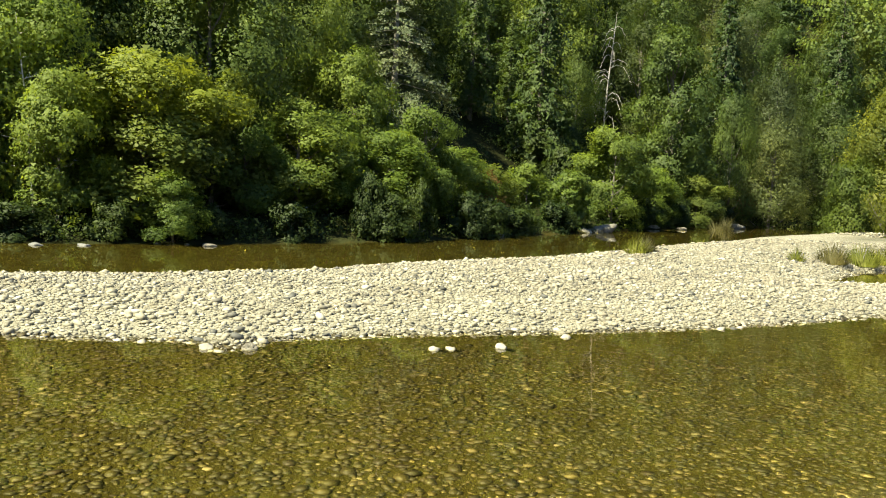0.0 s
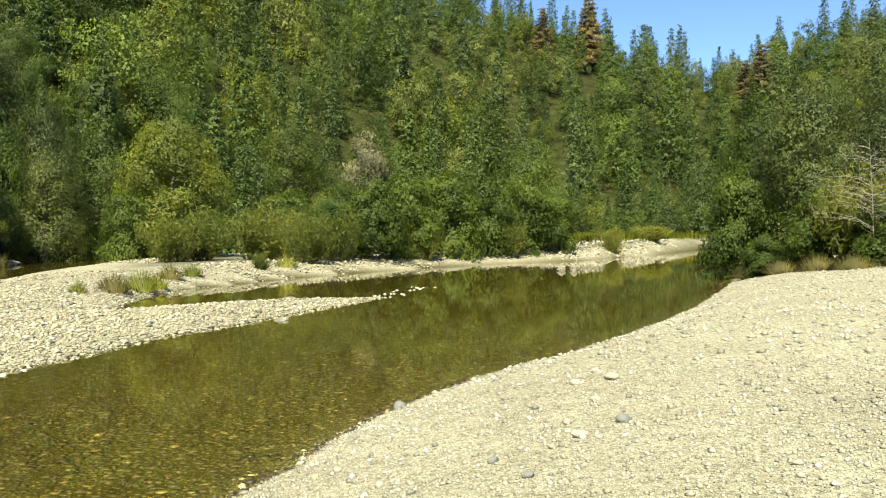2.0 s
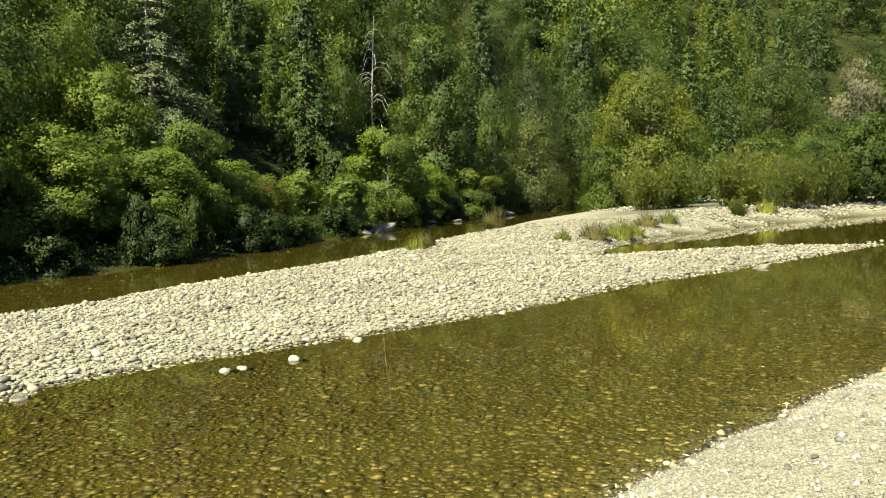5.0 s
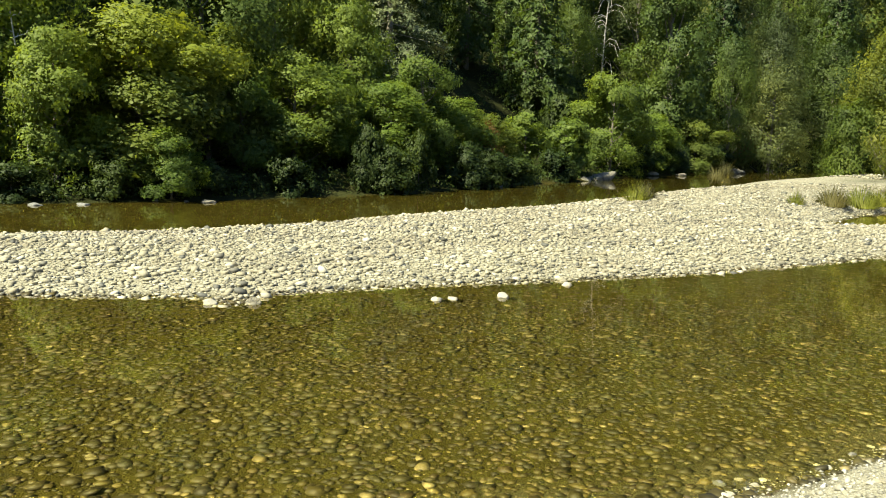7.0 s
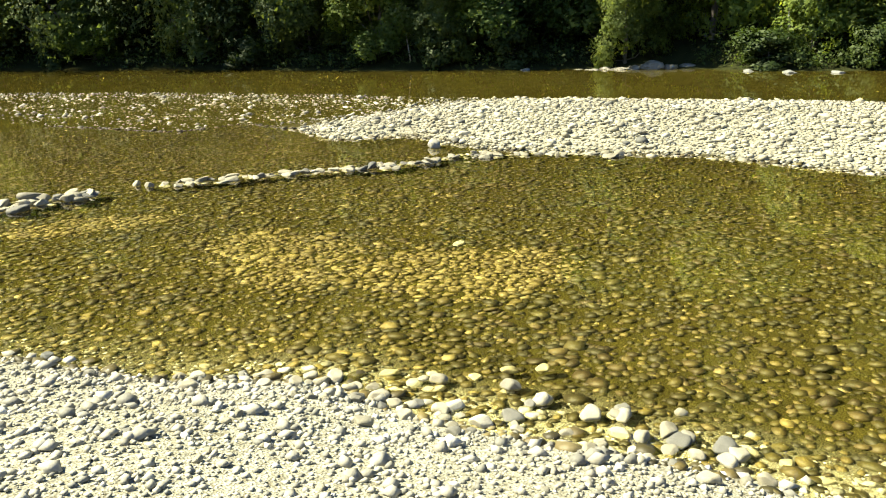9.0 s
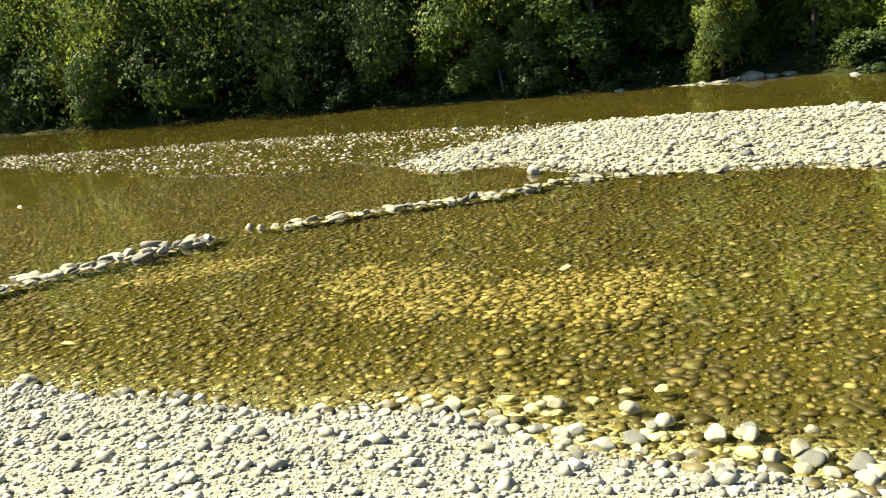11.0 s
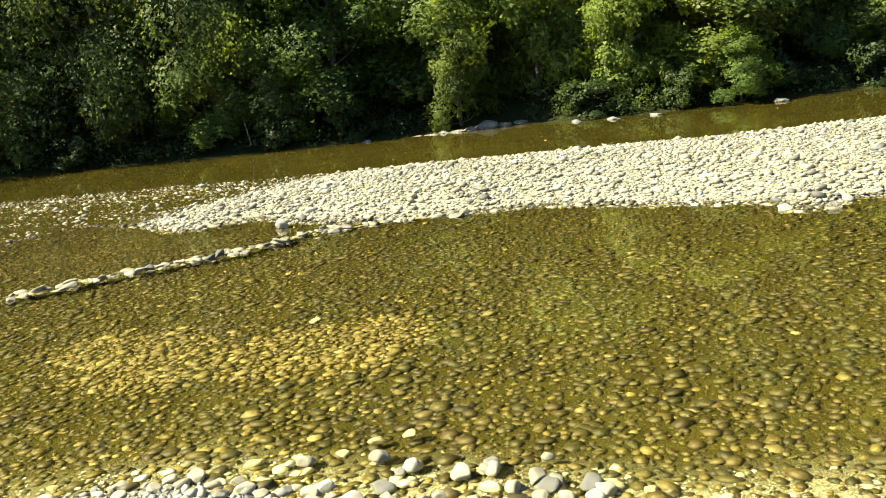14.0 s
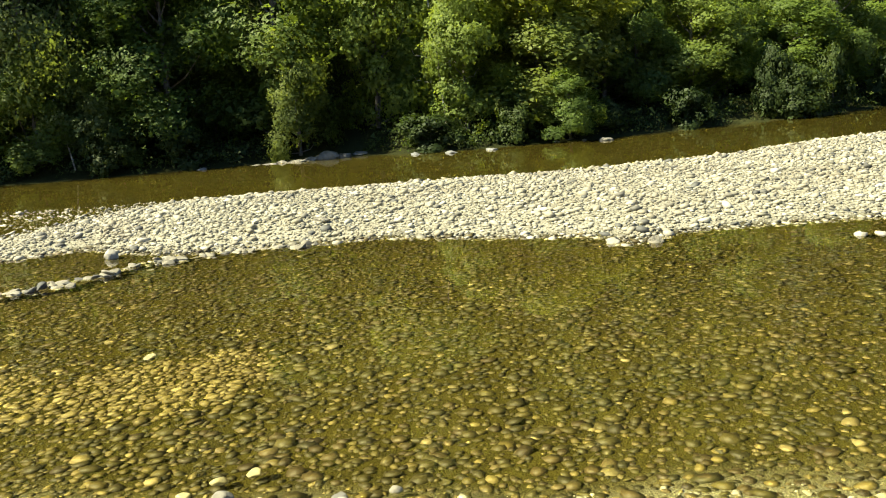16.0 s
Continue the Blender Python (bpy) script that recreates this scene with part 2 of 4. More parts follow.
BAR_RIGHT = [(14.6, 30.6), (19.0, 34.4), (22.3, 35.8), (27.6, 38.5), (35.1, 40.6), (43.6, 42.2), (50, 43), (58, 42), (71, 45), (81, 47.5),
             (110, 57), (300, 110), (300, 160), (100, 92), (60, 74), (36, 64), (25.3, 57.3), (21.8, 53.9), (15.9, 46.8), (10.9, 38.4)]
BAR_BACK = [(7.2, 34.4), (4.5, 31.3), (1.3, 28.1), (-1.6, 25.2), (-3.2, 22.6), (-6.3, 20.2), (-9.1, 18.9), (-11.7, 17.5), (-14.1, 16.6),
            (-16.7, 15.3), (-19.9, 14.2), (-24.4, 12.0), (-31.4, 7.6), (-37.6, 4.9), (-34.0, 4.2), (-20.0, 6.9), (-16.7, 8.2),
            (-16.6, 9.8), (-14.6, 10.0), (-13.2, 9.6)]
BAR_ALL = BAR + BAR_RIGHT + BAR_BACK


def edge_distance(px, py, line, closed=False):
    pts = np.array(line + ([line[0]] if closed else []), float)
    best = np.full(px.shape, 1e9)
    for (ax, ay), (bx, by) in zip(pts[:-1], pts[1:]):
        dx, dy = bx - ax, by - ay
        u = np.clip(((px - ax) * dx + (py - ay) * dy) / (dx * dx + dy * dy), 0, 1)
        best = np.minimum(best, np.hypot(px - ax - u * dx, py - ay - u * dy))
    return best


def inside(px, py, line):
    res = np.zeros(px.shape, bool)
    for (ax, ay), (bx, by) in zip(line, line[1:] + line[:1]):
        if ay != by:
            res ^= ((ay > py) != (by > py)) & (px < (bx - ax) * (py - ay) / (by - ay) + ax)
    return res


def wobble(px, py, k, seed):
    r = np.random.RandomState(seed)
    s = np.zeros(px.shape)
    for i in range(6):
        a, p, f = r.rand() * 6.28, r.rand() * 6.28, k * (0.6 + 1.2 * r.rand())
        s += np.sin(f * (px * np.cos(a) + py * np.sin(a)) + p)
    return s / 6


def smooth(v, a, b):
    u = np.clip((v - a) / (b - a), 0, 1)
    return u * u * (3 - 2 * u)


def lie(px, py):
    """Height of the ground, the share of clean dry gravel and of forest soil."""
    px, py = np.asarray(px, float), np.asarray(py, float)
    near = np.where(py < np.interp(px, *zip(*NEAR_SHORE)), 1, -1) * edge_distance(px, py, NEAR_SHORE)
    far = np.where(py > np.interp(px, *zip(*FAR_SHORE)), 1, -1) * edge_distance(px, py, FAR_SHORE)
    bar = np.where(inside(px, py, BAR_ALL), 1, -1) * edge_distance(px, py, BAR_ALL, True)
    ragged = 0.12 * wobble(px, py, 2.6, 3) + 0.07 * wobble(px, py, 7.0, 4)
    near, bar = near + ragged, bar + ragged
    dn, df, db = np.maximum(near, 0), np.maximum(far, 0), np.maximum(bar, 0)
    z_near = 1.2 * (1 - np.exp(-dn / 3.4)) + 0.05 * wobble(px, py, 1.1, 5) * smooth(dn, 0, 2) + 0.10 * np.maximum(dn - 45, 0)
    bearing = np.degrees(np.arctan2(px, np.maximum(py, 1.0)))
    crest = np.interp(bearing, [-60, 0, 12, 18, 24, 32, 40, 47, 52, 56, 60, 64, 69, 76], [92, 104, 84, 74, 73, 73, 72, 74, 62, 53, 46, 41, 56, 66]) + 5 * wobble(px, py, 0.02, 6)
    rise = np.where(inside(px, py, VALLEY), 0, 1) * edge_distance(px, py, FOOT)
    slope = np.maximum(rise - 5, 0) * np.interp(bearing, [-80, -60, -20, 0, 18, 32, 47, 64, 74], [0.95, 0.72, 0.66, 0.72, 0.76, 0.68, 0.60, 0.5, 0.56])
    hill = -6 * np.log(np.exp(-slope / 6) + np.exp(-crest / 6)) + 1.2 * wobble(px, py, 0.12, 7) * smooth(rise, 4, 20)
    z_far = 0.9 * smooth(df, 0, 3) + 0.4 * wobble(px, py, 0.5, 10) * smooth(df, 1, 4)
    shoal = smooth(px, -16.6, -12.0)
    tall = (-0.035 + 0.315 * shoal) + 0.42 * smooth(py, 24, 36) * smooth(px, 2, 10) + 0.8 * smooth(px, 52, 64) * smooth(db, 0.5, 3)
    z_bar = tall * (1 - np.exp(-db / 1.3)) + 0.03 * wobble(px, py, 1.7, 8) * smooth(db, 0.3, 1.5) * shoal
    wet = np.maximum(np.maximum(near, far), bar)
    behind = smooth(py - np.interp(px, *zip(*FAR_SHORE)), -16, -4)
    depth = np.minimum(np.minimum(-wet * 0.17, 0.32 + 0.12 * behind), 0.6) + 0.03 * wobble(px, py, 1.3, 9) * smooth(-wet, 0.3, 1.5)
    z = np.where(near > 0, z_near, np.where(far > 0, z_far, np.where(bar > 0, z_bar, -depth))) + hill
    gravel = np.maximum(np.where((near > 0) | ((bar > 0) & (px > -15.0)), 1.0, 0.0) * smooth(wet, 0.0, 0.15), 0.8 * smooth(near, -0.9, -0.05) * (1 - 0.85 * smooth(px, -1.5, 1.5)) * (0.25 + 0.75 * smooth(px, -6.5, -4.0)))
    soil = np.where((far > 0) | (rise > 0), 1.0, 0.0) + np.where(near > 0, smooth(near, 25, 45), 0.0)
    green = smooth(bar, 4.0, 7.0) * smooth(px, 14, 22) * smooth(py, 36, 42) * np.where(bar > 0, 1, 0)
    meadow = smooth(bar, 2.5, 5.0) * smooth(px, 48, 56) * np.where(bar > 0, 1, 0)
    return z, gravel, np.clip(np.maximum(np.maximum(soil, 0.6 * green), meadow), 0, 1)


def steps(lo, hi, fine, far, grow=1.16):
    mid = np.arange(lo, hi, fine)
    tail, d, x = [], fine, hi
    while x < far:
        x, d = x + d, d * grow
        tail.append(x)
    head, d, x = [], fine, lo
    while x > -far:
        d = d * grow
        x -= d
        head.append(x)
    return np.r_[head[::-1], mid, tail]


def mesh_object(name, verts, faces, mat, parent=None, smooth_shade=True):
    """One mesh object from arrays of corners (with normals, where six wide) and of equal faces."""
    me = bpy.data.meshes.new(name)
    lean = np.ascontiguousarray(verts[:, 3:6], np.float32) if verts.shape[1] == 6 else None
    verts, faces = np.ascontiguousarray(verts[:, :3], np.float32), np.ascontiguousarray(faces, np.int32)
    n, k = faces.shape
    me.vertices.add(len(verts))
    me.vertices.foreach_set("co", verts.ravel())
    me.loops.add(n * k)
    me.loops.foreach_set("vertex_index", faces.ravel())
    me.polygons.add(n)
    me.polygons.foreach_set("loop_start", np.arange(0, n * k, k, dtype=np.int32))
    if smooth_shade or lean is not None:
        me.polygons.foreach_set("use_smooth", np.ones(n, bool))
    me.update(calc_edges=True)
    if lean is not None:
        me.attributes.new("custom_normal", "FLOAT_VECTOR", "POINT").data.foreach_set("vector", lean.ravel())
    me.materials.append(mat)
    ob = new(name, me)
    ob.parent = parent
    return ob


gx, gy = steps(-24, 32, 0.22, 1800), steps(-3, 30, 0.22, 1800)
X, Y = np.meshgrid(gx, gy)
Z, GRAVEL_SHARE, SOIL_SHARE = lie(X.ravel(), Y.ravel())
idx = np.arange(X.size).reshape(X.shape)
quads = np.stack([idx[:-1, :-1], idx[:-1, 1:], idx[1:, 1:], idx[1:, :-1]], -1).reshape(-1, 4)
ground = mesh_object("ground", np.c_[X.ravel(), Y.ravel(), Z], quads, ground_material())
cover = ground.data.color_attributes.new("cover", "FLOAT_COLOR", "POINT")
cover.data.foreach_set("color", np.c_[GRAVEL_SHARE, SOIL_SHARE, np.zeros_like(Z), np.ones_like(Z)].astype(np.float32).ravel())
tagged(ground, "pale gravel banks, riverbed and wooded slope", "ground", kind="structure")

wx, wy = steps(-30, 40, 2.0, 1500, 1.3), steps(-5, 45, 2.0, 1500, 1.3)
X, Y = np.meshgrid(wx, wy)
idx = np.arange(X.size).reshape(X.shape)
quads = np.stack([idx[:-1, :-1], idx[:-1, 1:], idx[1:, 1:], idx[1:, :-1]], -1).reshape(-1, 4)
water = mesh_object("water", np.c_[X.ravel(), Y.ravel(), np.zeros(X.size)], quads, water_material())
water.visible_shadow = False
tagged(water, "clear shallow olive-brown river water", "river", kind="structure")


def height(x, y):
    return float(lie(np.array([x]), np.array([y]))[0][0])


# ---------------------------------------------------------------- stones


def ball(level):
    if level == 0:
        v = np.array([(1, 0, 0), (0, 1, 0), (-1, 0, 0), (0, -1, 0), (0, 0, 1), (0, 0, -1)], float)
        return v, np.array([(0, 1, 4), (1, 2, 4), (2, 3, 4), (3, 0, 4), (1, 0, 5), (2, 1, 5), (3, 2, 5), (0, 3, 5)])
    bm = bmesh.new()
    bmesh.ops.create_icosphere(bm, subdivisions=level, radius=1.0)
    v = np.array([p.co[:] for p in bm.verts])
    f = np.array([[p.index for p in q.verts] for q in bm.faces])
    bm.free()
    return v, f


def stone_cloud(name, x, y, size, mat, level=1, seed=1, sink=0.25, flat=(0.4, 0.7), base=None):
    """Many loose stones as one joined mesh. size: half the length of each."""
    r = np.random.RandomState(seed)
    v, f = ball(level)
    n = len(x)
    z = lie(x, y)[0] if base is None else base
    sx, sy, sz = size, size * r.uniform(0.6, 0.95, n), size * r.uniform(*flat, n)
    p = np.abs(v)[None] ** 0.9 * np.sign(v)[None] * (1 + 0.22 * r.uniform(-1, 1, (n, len(v), 1)))
    p = p * np.stack([sx, sy, sz], -1)[:, None]
    a, tilt = r.uniform(0, 6.28, n), r.normal(0, 0.22, n)
    ca, sa, ct, st = np.cos(a)[:, None], np.sin(a)[:, None], np.cos(tilt)[:, None], np.sin(tilt)[:, None]
    px, py, pz = p[..., 0] * ct - p[..., 2] * st, p[..., 1], p[..., 0] * st + p[..., 2] * ct
    q = np.stack([px * ca - py * sa + x[:, None], px * sa + py * ca + y[:, None], pz + (z + sz * (1 - 2 * sink))[:, None]], -1)
    faces = (f[None] + (np.arange(n) * len(v))[:, None, None]).reshape(-1, 3)
    return mesh_object(name, q.reshape(-1, 3), faces, mat)


def strewn(x0, x1, y0, y1, step, seed, jitter=0.5):
    r = np.random.RandomState(seed)
    a, b = np.meshgrid(np.arange(x0, x1, step), np.arange(y0, y1, step))
    a, b = a.ravel(), b.ravel()
    return a + r.uniform(-jitter, jitter, a.size) * step, b + r.uniform(-jitter, jitter, a.size) * step


def sized(r, n, mean, spread, top):
    return np.clip(mean * np.exp(r.normal(0, spread, n)), mean * 0.45, top)


def margins(x, y):
    near = np.where(y < np.interp(x, *zip(*NEAR_SHORE)), 1, -1) * edge_distance(x, y, NEAR_SHORE)
    bar = np.where(inside(x, y, BAR_ALL), 1, -1) * edge_distance(x, y, BAR_ALL, True)
    far = np.where(y > np.interp(x, *zip(*FAR_SHORE)), 1, -1) * edge_distance(x, y, FAR_SHORE)
    return near, bar, far


rs = np.random.RandomState(11)
# cobbles of the bar
x, y = strewn(-38, 26, 3, 40, 0.075, 21)
n_, b_, f_ = margins(x, y)
keep = (b_ > -0.25) & (x < 24)
keep &= rs.rand(len(x)) < np.where(x < -15.0, (0.42 + 0.4 * smooth(wobble(x, y, 1.4, 78), 0.0, 0.45)) * smooth(b_, -0.2, 1.4) + 0.25 * smooth(y - np.interp(x, [-38, -12], [3.6, 15.5]), -1.0, 0.5), np.where(y > 24, 0.7, 1.0))
keep &= ~((y > 33) & (rs.rand(len(x)) < 0.5))
x, y = x[keep], y[keep]
s = sized(rs, len(x), 0.030, 0.5, 0.12) * np.where(x < -15.0, 0.8, 1.0)
for some, level, seed, mat in (((y < 17.5) & (x > -15.0), 1, 31, DRY), ((y >= 17.5) & (x > -15.0), 0, 36, DRY), (x <= -15.0, 0, 39, DRY)):
    tagged(stone_cloud("bar_cobbles", x[some], y[some], s[some] * (1.15 if level == 0 else 1.0), mat, level, seed, 0.25, (0.26, 0.52)),
           "pale rounded cobbles heaped on the gravel bar", "cobbles", kind="stuff")
# gravel of the near bank
x, y = strewn(-11.5, 11.5, -1, 11.5, 0.043, 22)
keep = (np.hypot(x, y) < 11.5) & (y > 0.10 * np.abs(x) - 0.6) & (y < np.interp(x, *zip(*NEAR_SHORE)) + 0.8)
x, y = x[keep], y[keep]
n_ = np.where(y < np.interp(x, *zip(*NEAR_SHORE)), 1, -1) * edge_distance(x, y, NEAR_SHORE)
keep = (n_ > -0.1 - 0.6 * rs.rand(len(x)) ** 1.5 * (1 - 0.85 * smooth(x, -1.5, 1.5))) & (n_ < 7)
x, y = x[keep], y[keep]
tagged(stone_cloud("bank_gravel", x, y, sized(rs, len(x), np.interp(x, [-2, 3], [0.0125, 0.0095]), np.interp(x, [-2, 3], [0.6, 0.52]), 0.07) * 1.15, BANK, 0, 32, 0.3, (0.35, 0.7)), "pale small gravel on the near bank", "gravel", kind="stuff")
x, y = strewn(8, 40, 2, 20, 0.115, 25)
n_, b_, f_ = margins(x, y)
keep = (n_ > 0.0) & (n_ < 8) & (np.hypot(x, y) >= 11.5)
x, y = x[keep], y[keep]
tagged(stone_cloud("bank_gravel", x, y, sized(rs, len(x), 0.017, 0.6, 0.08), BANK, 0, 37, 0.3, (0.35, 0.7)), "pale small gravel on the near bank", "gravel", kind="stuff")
x, y = strewn(18, 92, 28, 60, 0.22, 26)
n_, b_, f_ = margins(x, y)
keep = (b_ > -0.1) & (b_ < np.where(x > 56, 3.5, 6)) & (x > 23.5) & (rs.rand(len(x)) < 0.75)
x, y = x[keep], y[keep]
tagged(stone_cloud("strand_cobbles", x, y, sized(rs, len(x), 0.075, 0.4, 0.2) * np.where(x > 56, 1.5, 1.0), DRY, 0, 38, 0.3, (0.35, 0.7)), "pale cobbles along the strand of the bar", "cobbles", kind="stuff")
# stones of the bed, dark with algae, and the clean patches
PATCHES = [(-7.6, 4.8, 1.35, 0.95, -0.2), (-5.85, 5.75, 1.2, 0.95, 0.9), (-10.6, 3.85, 1.1, 0.5, 1.15)]


def patchy(x, y):
    s = np.zeros(len(x))
    for cx, cy, a, b, turn in PATCHES:
        u, w = (x - cx) * math.cos(turn) + (y - cy) * math.sin(turn), -(x - cx) * math.sin(turn) + (y - cy) * math.cos(turn)
        s = np.maximum(s, 1 - (u / a) ** 2 - (w / b) ** 2 + 0.35 * wobble(x, y, 4.0, 41))
    return s


x, y = strewn(-20, 18, 0, 26, 0.08, 23)
n_, b_, f_ = margins(x, y)
keep = (n_ < 0.1) & (b_ < 0.05) & (rs.rand(len(x)) < np.where(y > 13, 0.6, 1.0)) & (f_ < -2) & ((y < 20) | (x > 5)) & ~((x < -10) & (y > 17)) & ~((x < 0) & (y > 20)) & (y < 14 + 0.9 * np.maximum(x, 0))
x, y = x[keep], y[keep]
n_ = margins(x, y)[0]
clean = (rs.rand(len(x)) < smooth(patchy(x, y), -0.05, 0.55)) | (rs.rand(len(x)) < np.where(n_ > -0.9, np.where(x > 0, 0.12, 0.26), np.where(n_ > -2.4, np.where(x > -4, 0.10, 0.05), np.where((n_ > -4.5) & (x > -4), 0.045, 0.02))))
s = sized(rs, len(x), 0.0395, 0.42, 0.10)
rusty = ~clean & (rs.rand(len(x)) < 0.07 + 0.28 * smooth(wobble(x, y, 0.9, 43), 0.05, 0.45) + 0.5 * smooth(-12 - x, 0, 1.5))
for part_of, level, seed, mat, tone in ((~clean & ~rusty & (y < 9.0), 1, 33, BED, "olive"), (~clean & ~rusty & (y >= 9.0), 0, 35, BED, "olive"), (rusty, 1, 44, RUSTY, "rust-brown")):
    tagged(stone_cloud("bed_stones", x[part_of], y[part_of], s[part_of] * (1.15 if level == 0 else 1.0), mat, level, seed, 0.3, (0.18, 0.34)),
           tone + " algae-covered stones under water", "stones", kind="stuff")
px_, py_ = strewn(-12.5, -3.5, 2.0, 8.0, 0.062, 27)
thick = (rs.rand(len(px_)) < 0.75 * smooth(patchy(px_, py_), -0.1, 0.7)) & (margins(px_, py_)[0] < -0.1)
s = s * np.where(patchy(x, y) > 0, 1.0, 0.8)
x, y, s = np.r_[x[clean], px_[thick]], np.r_[y[clean], py_[thick]], np.r_[s[clean], sized(rs, int(thick.sum()), 0.042, 0.3, 0.08)]
tagged(stone_cloud("clean_bed_stones", x, y, s, CLEAN, 1, 34, 0.3, (0.22, 0.4)), "yellow clean stones in cleared patches of the bed", "stones", kind="stuff")


def stone_mesh(name, seed, level, mat, flat=0.6, cuts=5, near=0.62):
    r = np.random.RandomState(seed)
    v, f = ball(level)
    d = r.normal(0, 1, (cuts, 3))
    d /= np.linalg.norm(d, axis=1)[:, None]
    cut = r.uniform(near, 0.95, cuts)
    p = v.copy()
    for k, c in zip(d, cut):
        over = np.maximum(p @ k - c, 0)
        p -= over[:, None] * k * (0.85 if cuts < 8 else 0.95)
    p *= (1 + 0.05 * np.sin(4 * p[:, :1] + seed) * np.cos(5 * p[:, 1:2]))
    p *= (1.0, r.uniform(0.65, 0.9), flat * r.uniform(0.85, 1.15))
    me_ob = mesh_object(name, p, f, mat)
    me = me_ob.data
    bpy.data.objects.remove(me_ob)
    return me


COBBLES = [stone_mesh("cobble", 50 + i, 3, DRY_EACH, 0.6, 9, 0.55) for i in range(8)]


def lay(name, mesh, x, y, size, r, parent=None, sink=0.3, z=None):
    ob = new(name, mesh)
    ob.parent = parent
    base = (height(x, y) if z is None else z) + size * 0.6 * (1 - 2 * sink)
    ob.matrix_basis = pose(x, y, base, r.normal(0, 10), r.normal(0, 10), r.uniform(0, 360)) @ Matrix.Diagonal((size, size, size, 1))
    return ob


WEIR_STONES = [stone_mesh("stone", 150 + i, 3, WEIR_EACH, 0.5, 12, 0.45) for i in range(8)]

# the low line of stones laid across the shallows
WEIR = [(-11.7, 0.2), (-11.8, 1.1), (-12.2, 2.2), (-12.1, 3.0), (-12.2, 3.8), (-11.9, 4.4), (-11.9, 5.4), (-11.4, 6.6), (-10.7, 7.8), (-10.1, 9.1), (-9.8, 10.1), (-8.9, 11.0), (-8.0, 11.5)]
weir = tagged(new("stone_weir"), "low line of pale stones laid across the shallows", "stone weir")
rw = np.random.RandomState(71)
for (ax, ay), (bx, by) in zip(WEIR[:-1], WEIR[1:]):
    if ay == 4.4:
        continue
    length = math.hypot(bx - ax, by - ay)
    for k in range(int(length / (0.028 if ay < 5 else 0.034))):
        u = rw.rand()
        lay("stone", WEIR_STONES[rw.randint(8)], ax + u * (bx - ax) + rw.normal(0, 0.12), ay + u * (by - ay) + rw.normal(0, 0.12),
            rw.uniform(0.045, 0.135) * (1.15 if ay < 4 else 1.0), rw, weir, 0.2, rw.uniform(-0.08, -0.02))
for x, y, s in [(-12.35, 3.85, 0.22), (-12.0, 4.25, 0.17), (-12.1, 4.5, 0.16), (-11.8, 3.5, 0.18), (-11.9, 0.6, 0.16), (-12.1, 2.4, 0.16), (-10.05, 9.2, 0.14)]:
    lay("stone", WEIR_STONES[rw.randint(8)], x, y, s, rw, weir, 0.2, -0.05)

# ---------------------------------------------------------------- trees and shrubs


def tube(points, radii, sides=6):
    """Corners and faces of a tapered limb."""
    pts = np.array(points, float)
    v, f = [], []
    for i, (p, r) in enumerate(zip(pts, radii)):
        d = pts[min(i + 1, len(pts) - 1)] - pts[max(i - 1, 0)]
        d /= np.linalg.norm(d) + 1e-9
        u = np.cross(d, (0.31, 0.95, 0.1))
        u /= np.linalg.norm(u) + 1e-9
        w = np.cross(d, u)
        for k in range(sides):
            a = 2 * math.pi * k / sides
            v.append(p + r * (u * math.cos(a) + w * math.sin(a)))
    for i in range(len(pts) - 1):
        for k in range(sides):
            a, b = i * sides + k, i * sides + (k + 1) % sides
            f.append((a, b, b + sides, a + sides))
    return np.array(v), np.array(f)


def join(bits):
    v, f, n = [], [], 0
    for a, b in bits:
        v.append(a)
        f.append(b + n)
        n += len(a)
    return np.concatenate(v), np.concatenate(f)


def leaves(pos, out, size, r, narrow=0.55, droop=0.0, hold=0.5, rough=0.55):
    """Leaf sprays at pos, each of two pointed leaflets that roughly face out and lean their own way."""
    n = 2 * len(pos)
    out = np.repeat(out / (np.linalg.norm(out, axis=1)[:, None] + 1e-9), 2, 0)
    nrm = out + r.normal(0, rough, (n, 3))
    nrm[:, 2] += 0.30
    nrm /= np.linalg.norm(nrm, axis=1)[:, None] + 1e-9
    along = np.cross(nrm, r.normal(0, 1, (n, 3)))
    along[:, 2] -= droop
    along /= np.linalg.norm(along, axis=1)[:, None] + 1e-9
    side = np.cross(nrm, along)
    s = (size * np.exp(r.normal(0, 0.35, n)))[:, None]
    mid = np.repeat(pos, 2, 0) + r.normal(0, 0.75 * size, (n, 3))
    w = 0.95 * narrow
    v = np.stack([mid - side * s * w - along * s * 0.35, mid + along * s * 0.9, mid + side * s * w - along * s * 0.35], 1).reshape(-1, 3)
    way = hold * out + (1 - hold) * nrm
    way /= np.linalg.norm(way, axis=1)[:, None] + 1e-9
    return np.c_[v, np.repeat(way, 3, 0)], np.arange(3 * n).reshape(-1, 3)


def sphere_points(n, r):
    d = r.normal(0, 1, (n, 3))
    return d / np.linalg.norm(d, axis=1)[:, None]


